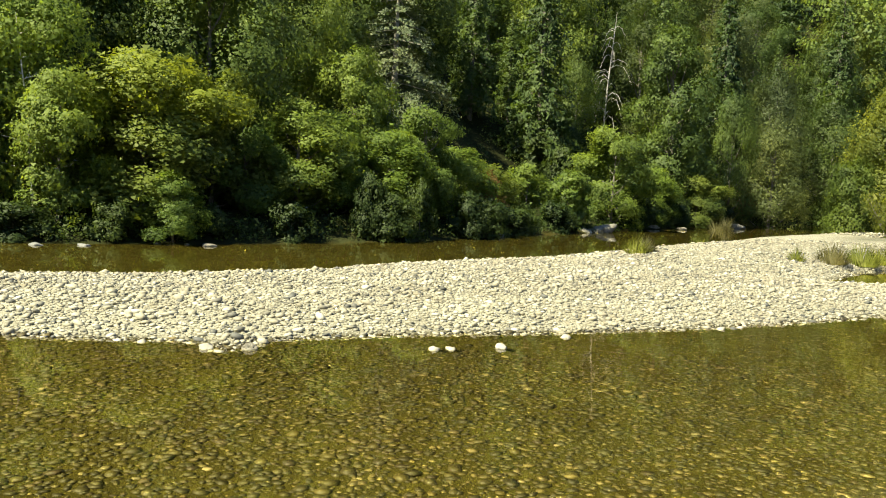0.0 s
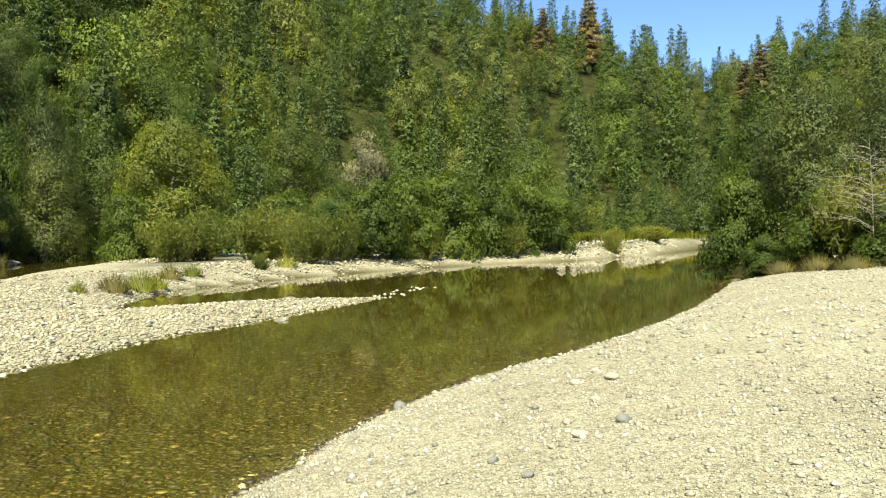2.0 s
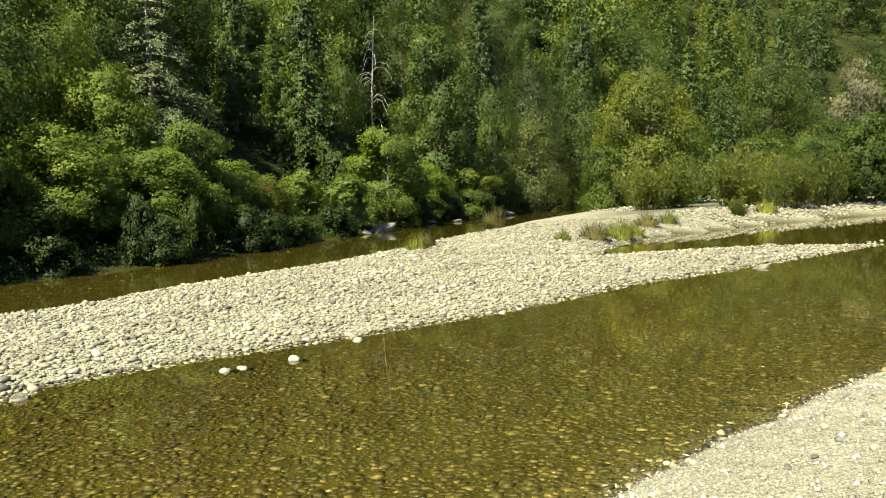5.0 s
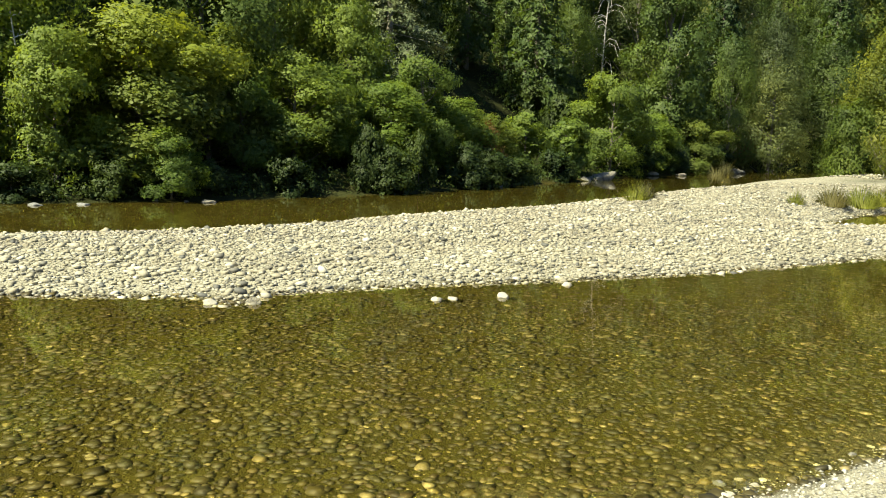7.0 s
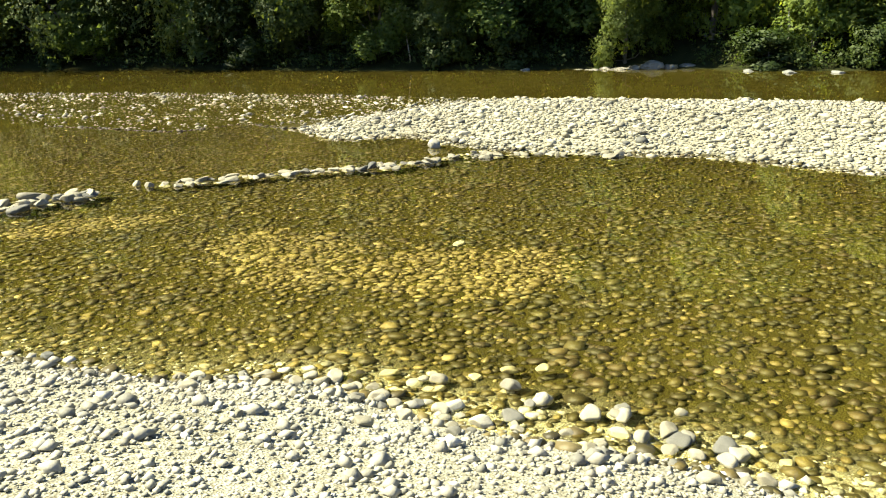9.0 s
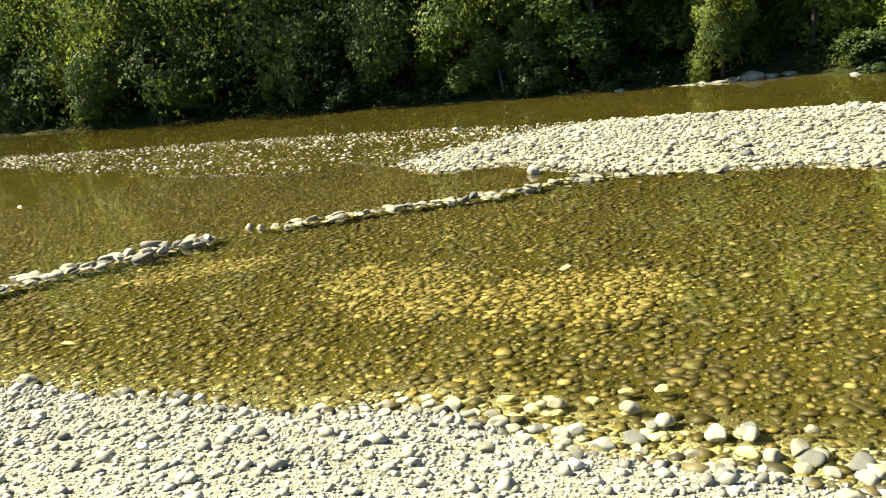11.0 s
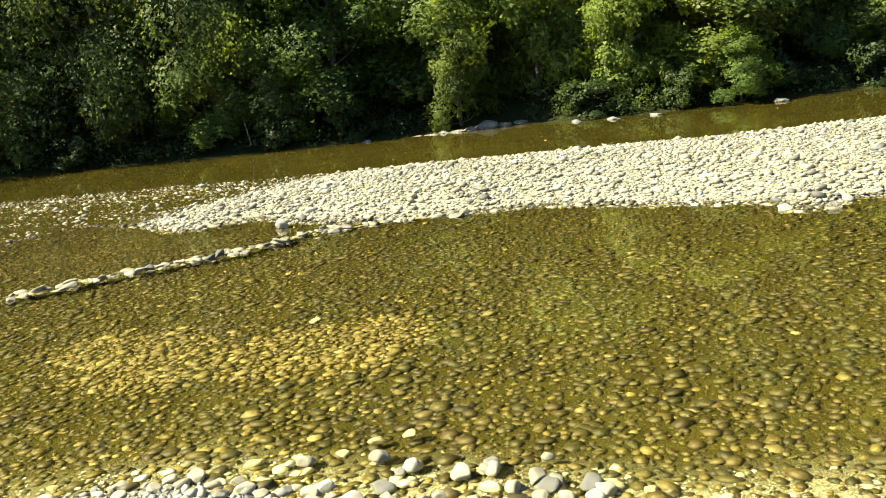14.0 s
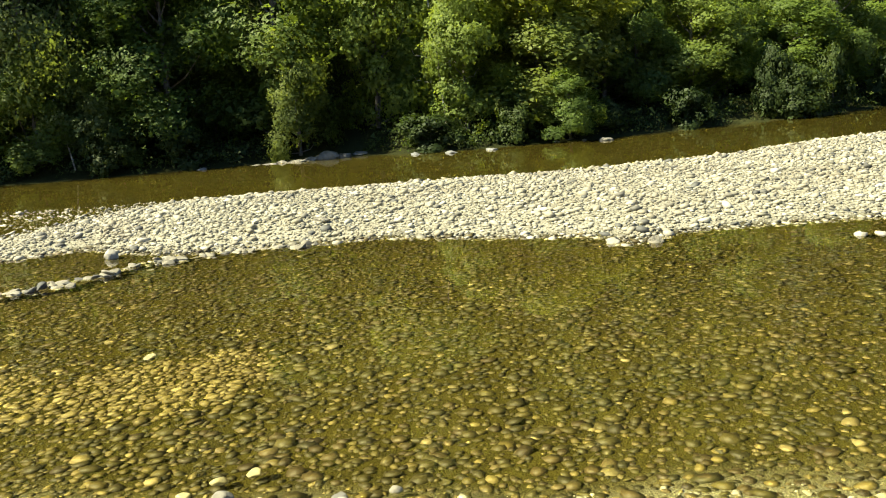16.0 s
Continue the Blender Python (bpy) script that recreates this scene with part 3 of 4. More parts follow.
def broadleaf(r, tall, wide, count, leaf, bare=0.0, boughs=14, tufts=7, infill=60):
    """A domed crown of leafy boughs, each with several tufts, and the wood that bears it."""
    lean = r.normal(0, 0.03 * tall, 2)
    wood = [tube([(0, 0, -0.5), (lean[0] * 0.3, lean[1] * 0.3, tall * 0.35), (lean[0], lean[1], tall * 0.8)], (0.018 * tall, 0.013 * tall, 0.004 * tall))]
    pos, out, inner, facing = [], [], [], []
    per = count / (boughs * tufts)
    for i in range(boughs):
        e = (i + r.rand()) / boughs
        h = bare + 0.06 + (0.84 - bare) * e
        rad = 0.5 * wide * math.sqrt(max(0.05, 1 - (2 * (e - 0.40) / 1.25) ** 2))
        a = i * 2.4 + r.normal(0, 0.5)
        big = wide * r.uniform(0.14, 0.25)
        rad = max(0.0, rad - 0.7 * big) * r.uniform(0.45, 1.0)
        c = np.array([lean[0] * h + rad * math.cos(a), lean[1] * h + rad * math.sin(a), tall * h])
        outward = np.array([math.cos(a), math.sin(a), 0.0])
        w = sphere_points(infill, r)
        inner.append(c + w * big * r.uniform(0.2, 0.7, infill)[:, None] * (1, 1, 0.8))
        facing.append(w)
        for d in sphere_points(tufts, r):
            d = d + 0.5 * outward + (0, 0, 0.35)
            d /= np.linalg.norm(d)
            m = c + d * big * r.uniform(0.55, 0.85) * (1, 1, 0.85)
            small = big * r.uniform(0.34, 0.58)
            k = max(3, int(per * (small / (0.46 * big)) ** 2 * (big / (0.18 * wide)) ** 1.5))
            w = sphere_points(k, r) + 0.55 * d
            w /= np.linalg.norm(w, axis=1)[:, None]
            reach = 0.35 + 0.6 * r.rand(k) ** 0.6 + np.minimum(r.exponential(0.2, k), 0.9)
            pos.append(m + w * small * reach[:, None] * (1.1, 1.1, 0.95))
            out.append(0.45 * w + 0.45 * d + 0.35 * outward + (0, 0, 0.15))
        s = np.array([lean[0] * h * 0.7, lean[1] * h * 0.7, max(0.2, tall * (h - 0.18))])
        wood.append(tube([s, (s + c) / 2 + (0, 0, -0.03 * tall), c], (0.006 * tall, 0.004 * tall, 0.0015 * tall), 4))
    inner = np.concatenate(inner)
    v, f = join([leaves(np.concatenate(pos), np.concatenate(out), leaf, r, 0.72), leaves(inner, np.concatenate(facing), 1.35 * leaf, r, 0.8)])
    over = np.percentile(v[:, 2], 98.0) / tall
    v[:, 2] /= over
    return (v, f), [(p / (1, 1, over), q) for p, q in wood]


def riverside(r, tall, wide, *more):
    """A broadleaf crown kept to its width."""
    (v, f), wood = broadleaf(r, tall, wide, *more)
    over = np.percentile(np.hypot(v[:, 0], v[:, 1]), 96) / (0.6 * wide)
    v[:, :2] /= over
    return (v, f), [(p / (over, over, 1), q) for p, q in wood]


def conifer(r, tall, wide, count, leaf, droop=0.5, bare=0.08, power=0.9):
    wood = [tube([(0, 0, -0.5), (0, 0, tall * 0.5), (0, 0, tall)], (0.016 * tall, 0.010 * tall, 0.001 * tall))]
    tiers, arms = int(tall * 1.25), 6
    pos, out = [], []
    for i in range(tiers * arms):
        h = bare + (1 - bare) * (i // arms + r.uniform(0, 0.45)) / tiers
        reach = 0.5 * wide * (1 - h) ** power * r.uniform(0.6, 1.12) + 0.04 * wide
        a = i * 6.283 / arms + (i // arms) * 0.5 + r.normal(0, 0.25)
        k = max(3, int(count / (tiers * arms) * 1.9 * (1 - h) + 3))
        u = r.rand(k) ** 0.6
        d = np.array([math.cos(a), math.sin(a), 0])
        across = np.array([-math.sin(a), math.cos(a), 0])
        p = d * (u * reach)[:, None] + np.array([0, 0, tall * h]) + np.c_[np.zeros((k, 2)), (0.12 * u - droop * u * u) * reach]
        p += across * (r.normal(0, 0.22, k) * reach * (1.1 - u))[:, None] + r.normal(0, 0.04, (k, 3)) * reach
        pos.append(p)
        out.append(d * 0.65 + (0, 0, 0.5) + across * r.normal(0, 0.35, (k, 1)))
        if i % 2 == 0:
            wood.append(tube([(0, 0, tall * h), tuple(d * reach * 0.8 + (0, 0, tall * h - droop * 0.5 * reach))], (0.003 * tall, 0.001 * tall), 3))
    v, f = leaves(np.concatenate(pos), np.concatenate(out), leaf, r, 0.45, droop)
    return (v, f), wood


def willow(r, tall, wide, count, leaf):
    """A shrub of many upright wands."""
    wood, pos, out = [], [], []
    wands = 46
    for i in range(wands):
        a, s = r.uniform(0, 6.28), 0.5 * wide * r.rand() ** 0.5
        b = np.array([0.35 * s * math.cos(a), 0.35 * s * math.sin(a), 0])
        h = tall * r.uniform(0.55, 1.0) * (1 - 0.35 * (s / (0.5 * wide)) ** 2)
        tip = np.array([s * math.cos(a), s * math.sin(a), h])
        wood.append(tube([b, (b + tip) / 2 + (0, 0, 0.06 * h), tip], (0.018, 0.012, 0.004), 3))
        k = count // wands
        u = r.uniform(0.12, 1.0, k)[:, None]
        p = b + (tip - b) * u + (0, 0, 0.2 * h) * u * (1 - u) + r.normal(0, 0.075, (k, 3)) * wide * 0.8 * (0.3 + 0.7 * u)
        pos.append(p)
        out.append(r.normal(0, 1, (k, 3)) * (1, 1, 0.3))
    v, f = leaves(np.concatenate(pos), np.concatenate(out), leaf, r, 0.28, -0.9)
    v[:, 2] = np.maximum(v[:, 2], 0.02)
    return (v, f), wood


def plant(name, shape, leaf_mat, label, category, group="", bark=None):
    """One tree with its trunk and crown, to be copied."""
    (lv, lf), wood = shape
    root = tagged(new(name), label, category, group)
    if name == "willow":
        tagged(mesh_object("stemwork", *join(wood), bark or BARK, root), kind="stuff")
    else:
        mesh_object("trunk", *wood[0], bark or BARK, root)
        tagged(mesh_object("branchwork", *join(wood[1:]), bark or BARK, root), kind="stuff")
    mesh_object("crown", lv, lf, leaf_mat, root, False)
    return root


def spot(x, y, turn=0, scale=1.0, wide=None, sink=0.1):
    w = scale if wide is None else wide
    return pose(x, y, height(x, y) - sink, 0, 0, turn) @ Matrix.Diagonal((w, w, scale, 1))


rt = np.random.RandomState(5)
KINDS = {}


def kind(key, maker, n, *args, **kw):
    KINDS[key] = [(plant(kw["name"], maker(rt, *args), kw["mat"], kw["label"], kw["category"], kw["group"], kw.get("bark"))) for _ in range(n)]


ALD = dict(name="alder", category="tree", group="trees on the far bank")
kind("alder", riverside, 3, 10.0, 7.0, 13000, 0.082, 0.0, 19, 10, 90, mat=LEAF_ALDER, label="green leafy alder on the far river bank", **ALD)
kind("tall", broadleaf, 2, 18.0, 12.0, 26000, 0.085, 0.0, 40, 10, 120, mat=LEAF_TALL, label="tall alder in shade-toned leaf colour leaning over the far bank", **ALD)
kind("bright", riverside, 2, 9.0, 6.0, 11500, 0.08, 0.0, 18, 10, 90, mat=LEAF_BRIGHT, label="bright green young alder on the far river bank", **ALD)
kind("olive", riverside, 2, 9.5, 7.5, 13000, 0.082, 0.0, 20, 10, 90, mat=LEAF_OLIVE, label="broad yellowing alder on the far river bank", **ALD)
for key, mat, tone in (("youngalder", LEAF_ALDER, "green"), ("youngbright", LEAF_BRIGHT, "bright green"), ("youngolive", LEAF_OLIVE, "yellowing")):
    kind(key, riverside, 2, 5.0, 3.6, 10000, 0.052, 0.0, 15, 9, 60, mat=mat, label=tone + " alder sapling on the far river bank", **ALD)
kind("shade", broadleaf, 2, 4.5, 4.5, 8000, 0.07, 0.0, 18, 9, 60, mat=LEAF_TALL, name="bank_shrub", label="green shrub in shade-toned leaf colour under the bank trees", category="shrub", group="shrubs on the far bank")
kind("shrub", broadleaf, 2, 3.2, 3.0, 2600, 0.08, 0.0, 10, 8, 60, mat=LEAF_BRIGHT, name="riverside_shrub", label="light green leafy shrub at the water's edge", category="shrub", group="shrubs on the far bank")
kind("under", broadleaf, 2, 1.6, 2.2, 2200, 0.055, 0.0, 10, 8, 50, mat=LEAF_OAK_DARK, name="bank_shrub", label="dark green shrub overhanging the far bank", category="shrub", group="shrubs on the far bank")
for key, mat, tone in (("oak", LEAF_OAK, "dark green"), ("oakgrey", LEAF_OAK_GREY, "grey-green"), ("oakyellow", LEAF_OAK_YELLOW, "yellow-green"), ("oakdark", LEAF_OAK_DARK, "deep green")):
    kind(key, broadleaf, 2, 11.0, 9.5, 12500, 0.082, 0.0, 20, 10, 90, mat=mat, name="oak", label=tone + " leafy oak on the steep slope", category="tree", group="trees on the slope")
kind("bankoak", broadleaf, 3, 11.0, 9.0, 19000, 0.085, 0.0, 20, 11, 100, mat=LEAF_OAK, name="oak", label="dense green oak above the far river bank", category="tree", group="trees on the slope")
# bankoak again in darker leaves; the colour stands in for shaded hollows
kind("bankdark", broadleaf, 2, 11.0, 9.0, 18000, 0.085, 0.0, 20, 11, 100, mat=LEAF_OAK_DARK, name="oak", label="oak in leaf colour darkened for shade above the far river bank", category="tree", group="trees on the slope")
kind("column", broadleaf, 2, 14.0, 7.0, 12000, 0.10, 0.0, 28, 10, 70, mat=LEAF_OAK, name="oak", label="tall dense oak on the steep slope", category="tree", group="trees on the slope")
kind("fir", conifer, 3, 18.0, 7.5, 5200, 0.21, mat=LEAF_FIR, name="fir", label="dark conical fir on the steep slope", category="tree", group="trees on the slope")
kind("willow", willow, 3, 3.4, 3.2, 3000, 0.11, mat=LEAF_WILLOW, name="willow", label="yellow-green willow shrub on the gravel", category="shrub", group="willows on the bar")
kind("bigwillow", broadleaf, 1, 9.0, 7.5, 15000, 0.075, 0.0, 26, 11, 90, mat=LEAF_TREE_WILLOW, name="tree_willow", label="large yellow-green willow behind the gravel bar", category="tree", group="willows on the bar")
kind("rusty", broadleaf, 1, 3.2, 3.0, 2600, 0.07, 0.0, 10, 8, 40, mat=LEAF_RUST, name="rusty_shrub", label="shrub with rust-brown dying leaves on the far bank", category="shrub", group="shrubs on the far bank")
kind("greenbush", broadleaf, 2, 5.0, 6.0, 7500, 0.085, 0.0, 17, 10, 70, mat=LEAF_BUSH, name="alder_bush", label="dense green bush on the gravel bar", category="bush", group="willows on the bar")
kind("pine", conifer, 1, 15.0, 8.0, 15000, 0.10, 0.5, 0.12, 0.6, mat=LEAF_PINE, bark=TWIG, name="grey_pine", label="pale grey drooping pine on the slope", category="tree", group="trees on the slope")
kind("brownfir", conifer, 1, 15.0, 5.0, 4500, 0.2, mat=LEAF_BROWN, name="dead_fir", label="dead brown fir standing on the ridge", category="tree", group="trees on the slope")
kind("paletree", broadleaf, 1, 8.0, 6.0, 7000, 0.09, 0.0, 14, 8, 30, mat=LEAF_DEAD, name="dying_tree", label="pale dying tree with hanging dry foliage", category="tree", group="trees on the slope")

USED = set()


def put(key, x, y, scale=1.0, wide=None, turn=None, which=None):
    i = rt.randint(len(KINDS[key])) if which is None else which
    src = KINDS[key][i]
    m = spot(x, y, rt.uniform(0, 360) if turn is None else turn, scale, wide)
    if (key, i) in USED:
        ob = copy_thing(src, m)
        ob.matrix_basis = m
        return ob
    USED.add((key, i))
    src.matrix_basis = m
    return src


BASE = {"alder": (10.0, 7.0), "tall": (18.0, 12.0), "bigwillow": (9.0, 7.5), "shade": (4.5, 4.5), "youngalder": (5.0, 3.6), "youngbright": (5.0, 3.6), "youngolive": (5.0, 3.6), "rusty": (3.2, 3.0), "bright": (9.0, 6.0), "olive": (9.5, 7.5), "shrub": (3.2, 3.0), "under": (1.6, 2.2), "oak": (11.0, 9.5), "bankoak": (11.0, 9.0), "bankdark": (11.0, 9.0), "column": (14.0, 7.0), "oakgrey": (11.0, 9.5), "oakyellow": (11.0, 9.5), "oakdark": (11.0, 9.5), "fir": (18.0, 7.5),
        "willow": (3.4, 3.2), "greenbush": (5.0, 6.0), "pine": (15.0, 8.0), "brownfir": (15.0, 5.0), "paletree": (8.0, 6.0)}
BIG = []


def grow(key, x, y, top, width, which=None):
    """A plant at x, y whose top stands at the height top over the water."""
    if key in ("alder", "bright", "olive") and top < 7.0:
        key = "young" + key
    tall, wide = BASE[key]
    BIG.append((x, y))
    return put(key, x, y, (top - height(x, y)) / tall, width / wide, None, which)


# along the far bank, from upstream left to right
for key, x, y, top, w in [
        # this first row is added far upstream to keep sky out of the water's reflection
        ("tall", -84, 4, 24, 15), ("tall", -96, 1.5, 24, 15), ("tall", -110, 0, 26, 16), ("bankdark", -128, -3, 26, 16), ("tall", -150, -6, 28, 17),
        ("tall", -74, 5.5, 21, 13), ("tall", -66, 7.5, 20, 13), ("tall", -59, 9, 20, 12), ("tall", -52.5, 11.5, 19, 12), ("tall", -46.5, 13.6, 19, 11), ("tall", -41, 15.8, 18, 11),
        ("tall", -36, 18.3, 17, 10), ("tall", -31.3, 20.6, 16, 9.5), ("tall", -27.2, 22.4, 15, 8.5), ("bankdark", -24.4, 27.2, 12, 6.5), ("alder", -22.8, 24.6, 7.2, 5.0),
        ("alder", -38.2, 15.4, 3.4, 2.6), ("alder", -26.0, 21.4, 4.4, 3.0), ("shade", -33.6, 18.4, 4.6, 4.4), ("shade", -43.4, 13.2, 5.0, 5.0), ("shade", -29.2, 20.4, 4.2, 4.0), ("shade", -49.5, 11.0, 5.0, 5.0), ("shade", -24.6, 22.6, 4.0, 3.4), ("shade", -38.6, 16.2, 4.8, 4.6),
        ("bright", -19.6, 26.8, 8.6, 5.0), ("bright", -16.2, 28.3, 8.2, 3.8), ("olive", -18.0, 25.7, 4.8, 2.6), ("alder", -14.4, 30, 8.4, 4.2),
        ("bright", -12.6, 28.4, 5.4, 2.9), ("olive", -10.9, 31.2, 6.5, 5.4), ("olive", -9.0, 33.4, 6.2, 3.6), ("alder", -7.6, 33.6, 5.2, 2.8),
        ("bright", -6.0, 35.2, 5.4, 4.0), ("alder", -5.0, 37.5, 5.2, 3.6), ("bright", -4.4, 40.2, 8.2, 3.6), ("alder", -2.8, 38.6, 4.6, 4.0), ("bright", -1.0, 40.8, 5.8, 3.1),
        ("alder", 0.4, 43.4, 4.2, 3.6), ("olive", 2.2, 46.8, 3.8, 3.2), ("shrub", 4.7, 49.3, 3.7, 3.2), ("shrub", 7.4, 51.2, 3.5, 3.4), ("bright", 10.9, 56.2, 6.4, 4.4),
        ("alder", -9.0, 28.9, 2.4, 1.9), ("alder", 14.5, 62, 4.2, 4), ("olive", 19.5, 67, 4.2, 4), ("shrub", 22.0, 71, 2.6, 2.5), ("rusty", 2.3, 44.6, 3.1, 1.8), ("rusty", 27.5, 78.5, 5.0, 2.4)]:
    grow(key, x, y, top, w)
for i in range(68):
    x = -62 + i * 1.28 + rt.uniform(-0.5, 0.5)
    if -19.5 < x < -15.5 or (x < -22 and i % 3) or (x < -3 and i % 2) or 7.6 < x < 11.0:
        continue
    y = np.interp(x, *zip(*FAR_SHORE)) + rt.uniform(0.5, 1.3)
    grow("under", x, y, rt.uniform(1.2, 1.9) if x < -3 or 2 < x < 12 else rt.uniform(1.7, 2.6), rt.uniform(1.6, 2.6))
for i in range(26):
    way, off = radians(rt.uniform(4.5, 14.5)), rt.uniform(60, 78)
    x, y = off * math.sin(way), off * math.cos(way)
    if y > np.interp(x, *zip(*FAR_SHORE)) + 1.0:
        grow("under", x, y, height(x, y) + rt.uniform(2.4, 4.0), rt.uniform(3.5, 5.0))
# on the bar and behind it
for key, x, y, top, w in [
        ("willow", 26.0, 39.4, 1.7, 1.2),
        ("greenbush", 25.7, 54.3, 5.1, 4.2), ("bigwillow", 29.6, 55.0, 9.6, 7.4), ("willow", 25.2, 47.5, 4.2, 4.0), ("willow", 27.6, 48.6, 4.4, 4.0), ("willow", 30.4, 46.6, 4.8, 4.0), ("willow", 33.0, 48.0, 4.8, 4.0),
        ("willow", 31.0, 42.2, 4.2, 3.6), ("willow", 34.0, 43.2, 4.6, 3.6), ("greenbush", 37.4, 43.6, 5.6, 5.2), ("greenbush", 41.5, 45.0, 6.0, 5.4), ("willow", 42.0, 43.4, 3.4, 2.6), ("greenbush", 46.4, 45.0, 6.5, 5.8),
        ("greenbush", 51.0, 45.8, 6.8, 5.8), ("greenbush", 55.0, 45.2, 6.6, 5.6), ("willow", 52.2, 44.0, 4.2, 2.6), ("greenbush", 58.6, 44.6, 5.2, 4.6), ("greenbush", 36.0, 51.0, 5.2, 5.5), ("bankoak", 43.0, 53.0, 6.0, 6.0), ("greenbush", 52.0, 54.0, 6.0, 6.5),
        ("willow", 68.4, 45.2, 3.4, 2.4), ("willow", 86, 52, 3.6, 4.2), ("willow", 92, 55, 3.2, 4.2), ("willow", 76, 53, 2.4, 4.0)]:
    grow(key, x, y, top, w)
# thicket at the end of the near bank
for key, x, y, top, w in [
        ("greenbush", 42.2, 20.2, 5.2, 4.0), ("bankdark", 45.5, 20.4, 7.6, 4.8), ("oakgrey", 43.6, 17.0, 9.4, 6.4), ("bankdark", 47.5, 21.8, 9.2, 6.0), ("willow", 39.6, 13.4, 6.2, 4.6), ("willow", 39.8, 10.6, 6.6, 5.0), ("greenbush", 40.4, 15.6, 4.2, 3.6), ("oakgrey", 42.8, 12.4, 10.2, 7.0), ("greenbush", 38.8, 12.2, 3.8, 3.6), ("bankdark", 41.5, 8.6, 8.4, 5.4), ("greenbush", 38.6, 8.4, 4.0, 4.0), ("greenbush", 38.4, 17.4, 2.2, 2.2)]:
    grow(key, x, y, top, w)
# marked trees of the slope
for key, x, y, top, w in [
        ("column", 17.6, 67.5, 15.0, 6.6), ("oak", 24.6, 75, 11.0, 5.2), ("oakgrey", 30.8, 82, 14.0, 6.6), ("oakgrey", 28.4, 75.5, 8.6, 7.0), ("fir", 26.4, 84, 23.5, 7.0), ("fir", 41.3, 93, 25.5, 7.4),
        ("pine", -3.0, 47.9, 14.6, 8.4), ("bankoak", -8.0, 41.5, 13.0, 6.6), ("column", 3.3, 76, 19.0, 7.4), ("oak", 10.3, 70, 12.4, 5.0), ("bankoak", -14, 40, 13, 8), ("column", 14.0, 84, 23, 8), ("fir", 21, 88, 26, 7),
        ("paletree", 78.1, 92.4, 15.2, 8.0), ("brownfir", 188.9, 148.1, 64, 10), ("brownfir", 200.4, 140.9, 70, 12), ("brownfir", 200.2, 91.2, 47, 12), ("brownfir", 206, 98, 45, 10)]:
    grow(key, x, y, top, w)

# trees of the near slope, one by one
taken = list(BIG[-18:])
for i in range(9000):
    x, y = rt.uniform(-80, 75), rt.uniform(12, 130)
    d = edge_distance(np.array([x]), np.array([y]), FOOT)[0]
    if inside(np.array([x]), np.array([y]), VALLEY)[0] or not 4.5 < d < 46 or math.hypot(x, y) > 118:
        continue
    if any((x - a) ** 2 + (y - b) ** 2 < 5.0 ** 2 for a, b in taken) or math.hypot(x - 13, y - 73) < 6:
        continue
    way, far_off = math.degrees(math.atan2(x, y)), math.hypot(x, y)
    if (abs(way - 10.0) < 4.0 and far_off < 77) or (abs(way - 7.0) < 6.5 and far_off < 64) or (abs(way + 3.6) < 4.5 and far_off < 48):
        continue
    if len(taken) > 270:
        break
    taken.append((x, y))
    key = ("fir", "fir", "oak", "oakgrey", "oakyellow", "oakdark", "oakdark")[rt.randint(7)]
    s = rt.choice([0.6, 0.75, 0.9, 1.05, 1.3]) * rt.uniform(0.9, 1.1) * (0.8 if key == "fir" else 1)
    if far_off < 64:
        # mostly the darker copy, for the shade behind the bank trees
        key, s = ("bankoak", "bankdark", "bankdark")[rt.randint(3)], min(s, 1.05)
    put(key, x, y, s, s * rt.uniform(0.75, 1.05))

# patterns that found no place
for key, plants in KINDS.items():
    for i, src in enumerate(plants):
        if (key, i) not in USED:
            for ob in (*src.children, src):
                bpy.data.objects.remove(ob)

# the woods farther up, by tone
TONES = {"oak": (LEAF_OAK, "dense green oak woods on the far hillside"), "oak_grey": (LEAF_OAK_GREY, "grey-green oaks on the far hillside"),
         "oak_yellow": (LEAF_OAK_YELLOW, "yellow-green oaks on the far hillside"), "oak_dark": (LEAF_OAK_DARK, "deep green oaks on the far hillside"),
         "fir": (LEAF_FIR, "dark green firs on the far hillside"), "fir_blue": (LEAF_FIR_BLUE, "blue-green firs on the far hillside")}
bits = {key: [] for key in TONES}
high_oak = [broadleaf(rt, 11.0, 10.5, 330, 0.36, 0.0, 11, 4, 12)[0] for _ in range(3)]
far_oak = [broadleaf(rt, 11.0, 10.5, 1050, 0.20, 0.0, 13, 8, 20)[0] for _ in range(4)]
mid_oak = [broadleaf(rt, 11.0, 10.5, 2000, 0.15, 0.0, 15, 9, 24)[0] for _ in range(5)]
far_fir = [conifer(rt, 17.0, 7.5, 1050, 0.25, 0.5, 0.08, 1.1)[0] for _ in range(4)]
high_fir = [conifer(rt, 17.0, 7.5, 380, 0.45, 0.5, 0.08, 1.1)[0] for _ in range(2)]
cx, cy = strewn(-260, 330, -60, 330, 7.3, 61, 0.48)
d = edge_distance(cx, cy, FOOT)
nth = np.arange(len(cx))
ok = ~inside(cx, cy, VALLEY) & (d > 3) & ((d > 44) | (np.hypot(cx, cy) > 116)) & (d < 165) & (cy > -0.1 * np.abs(cx)) & (cx < 3.2 * cy + 40)
ok &= ~((cx < -0.4 * cy) & (d > 75)) & (cx > -6 * cy - 60) & ((cx > -0.25 * cy) | (nth % 3 == 0))
cx, cy = cx[ok], cy[ok]
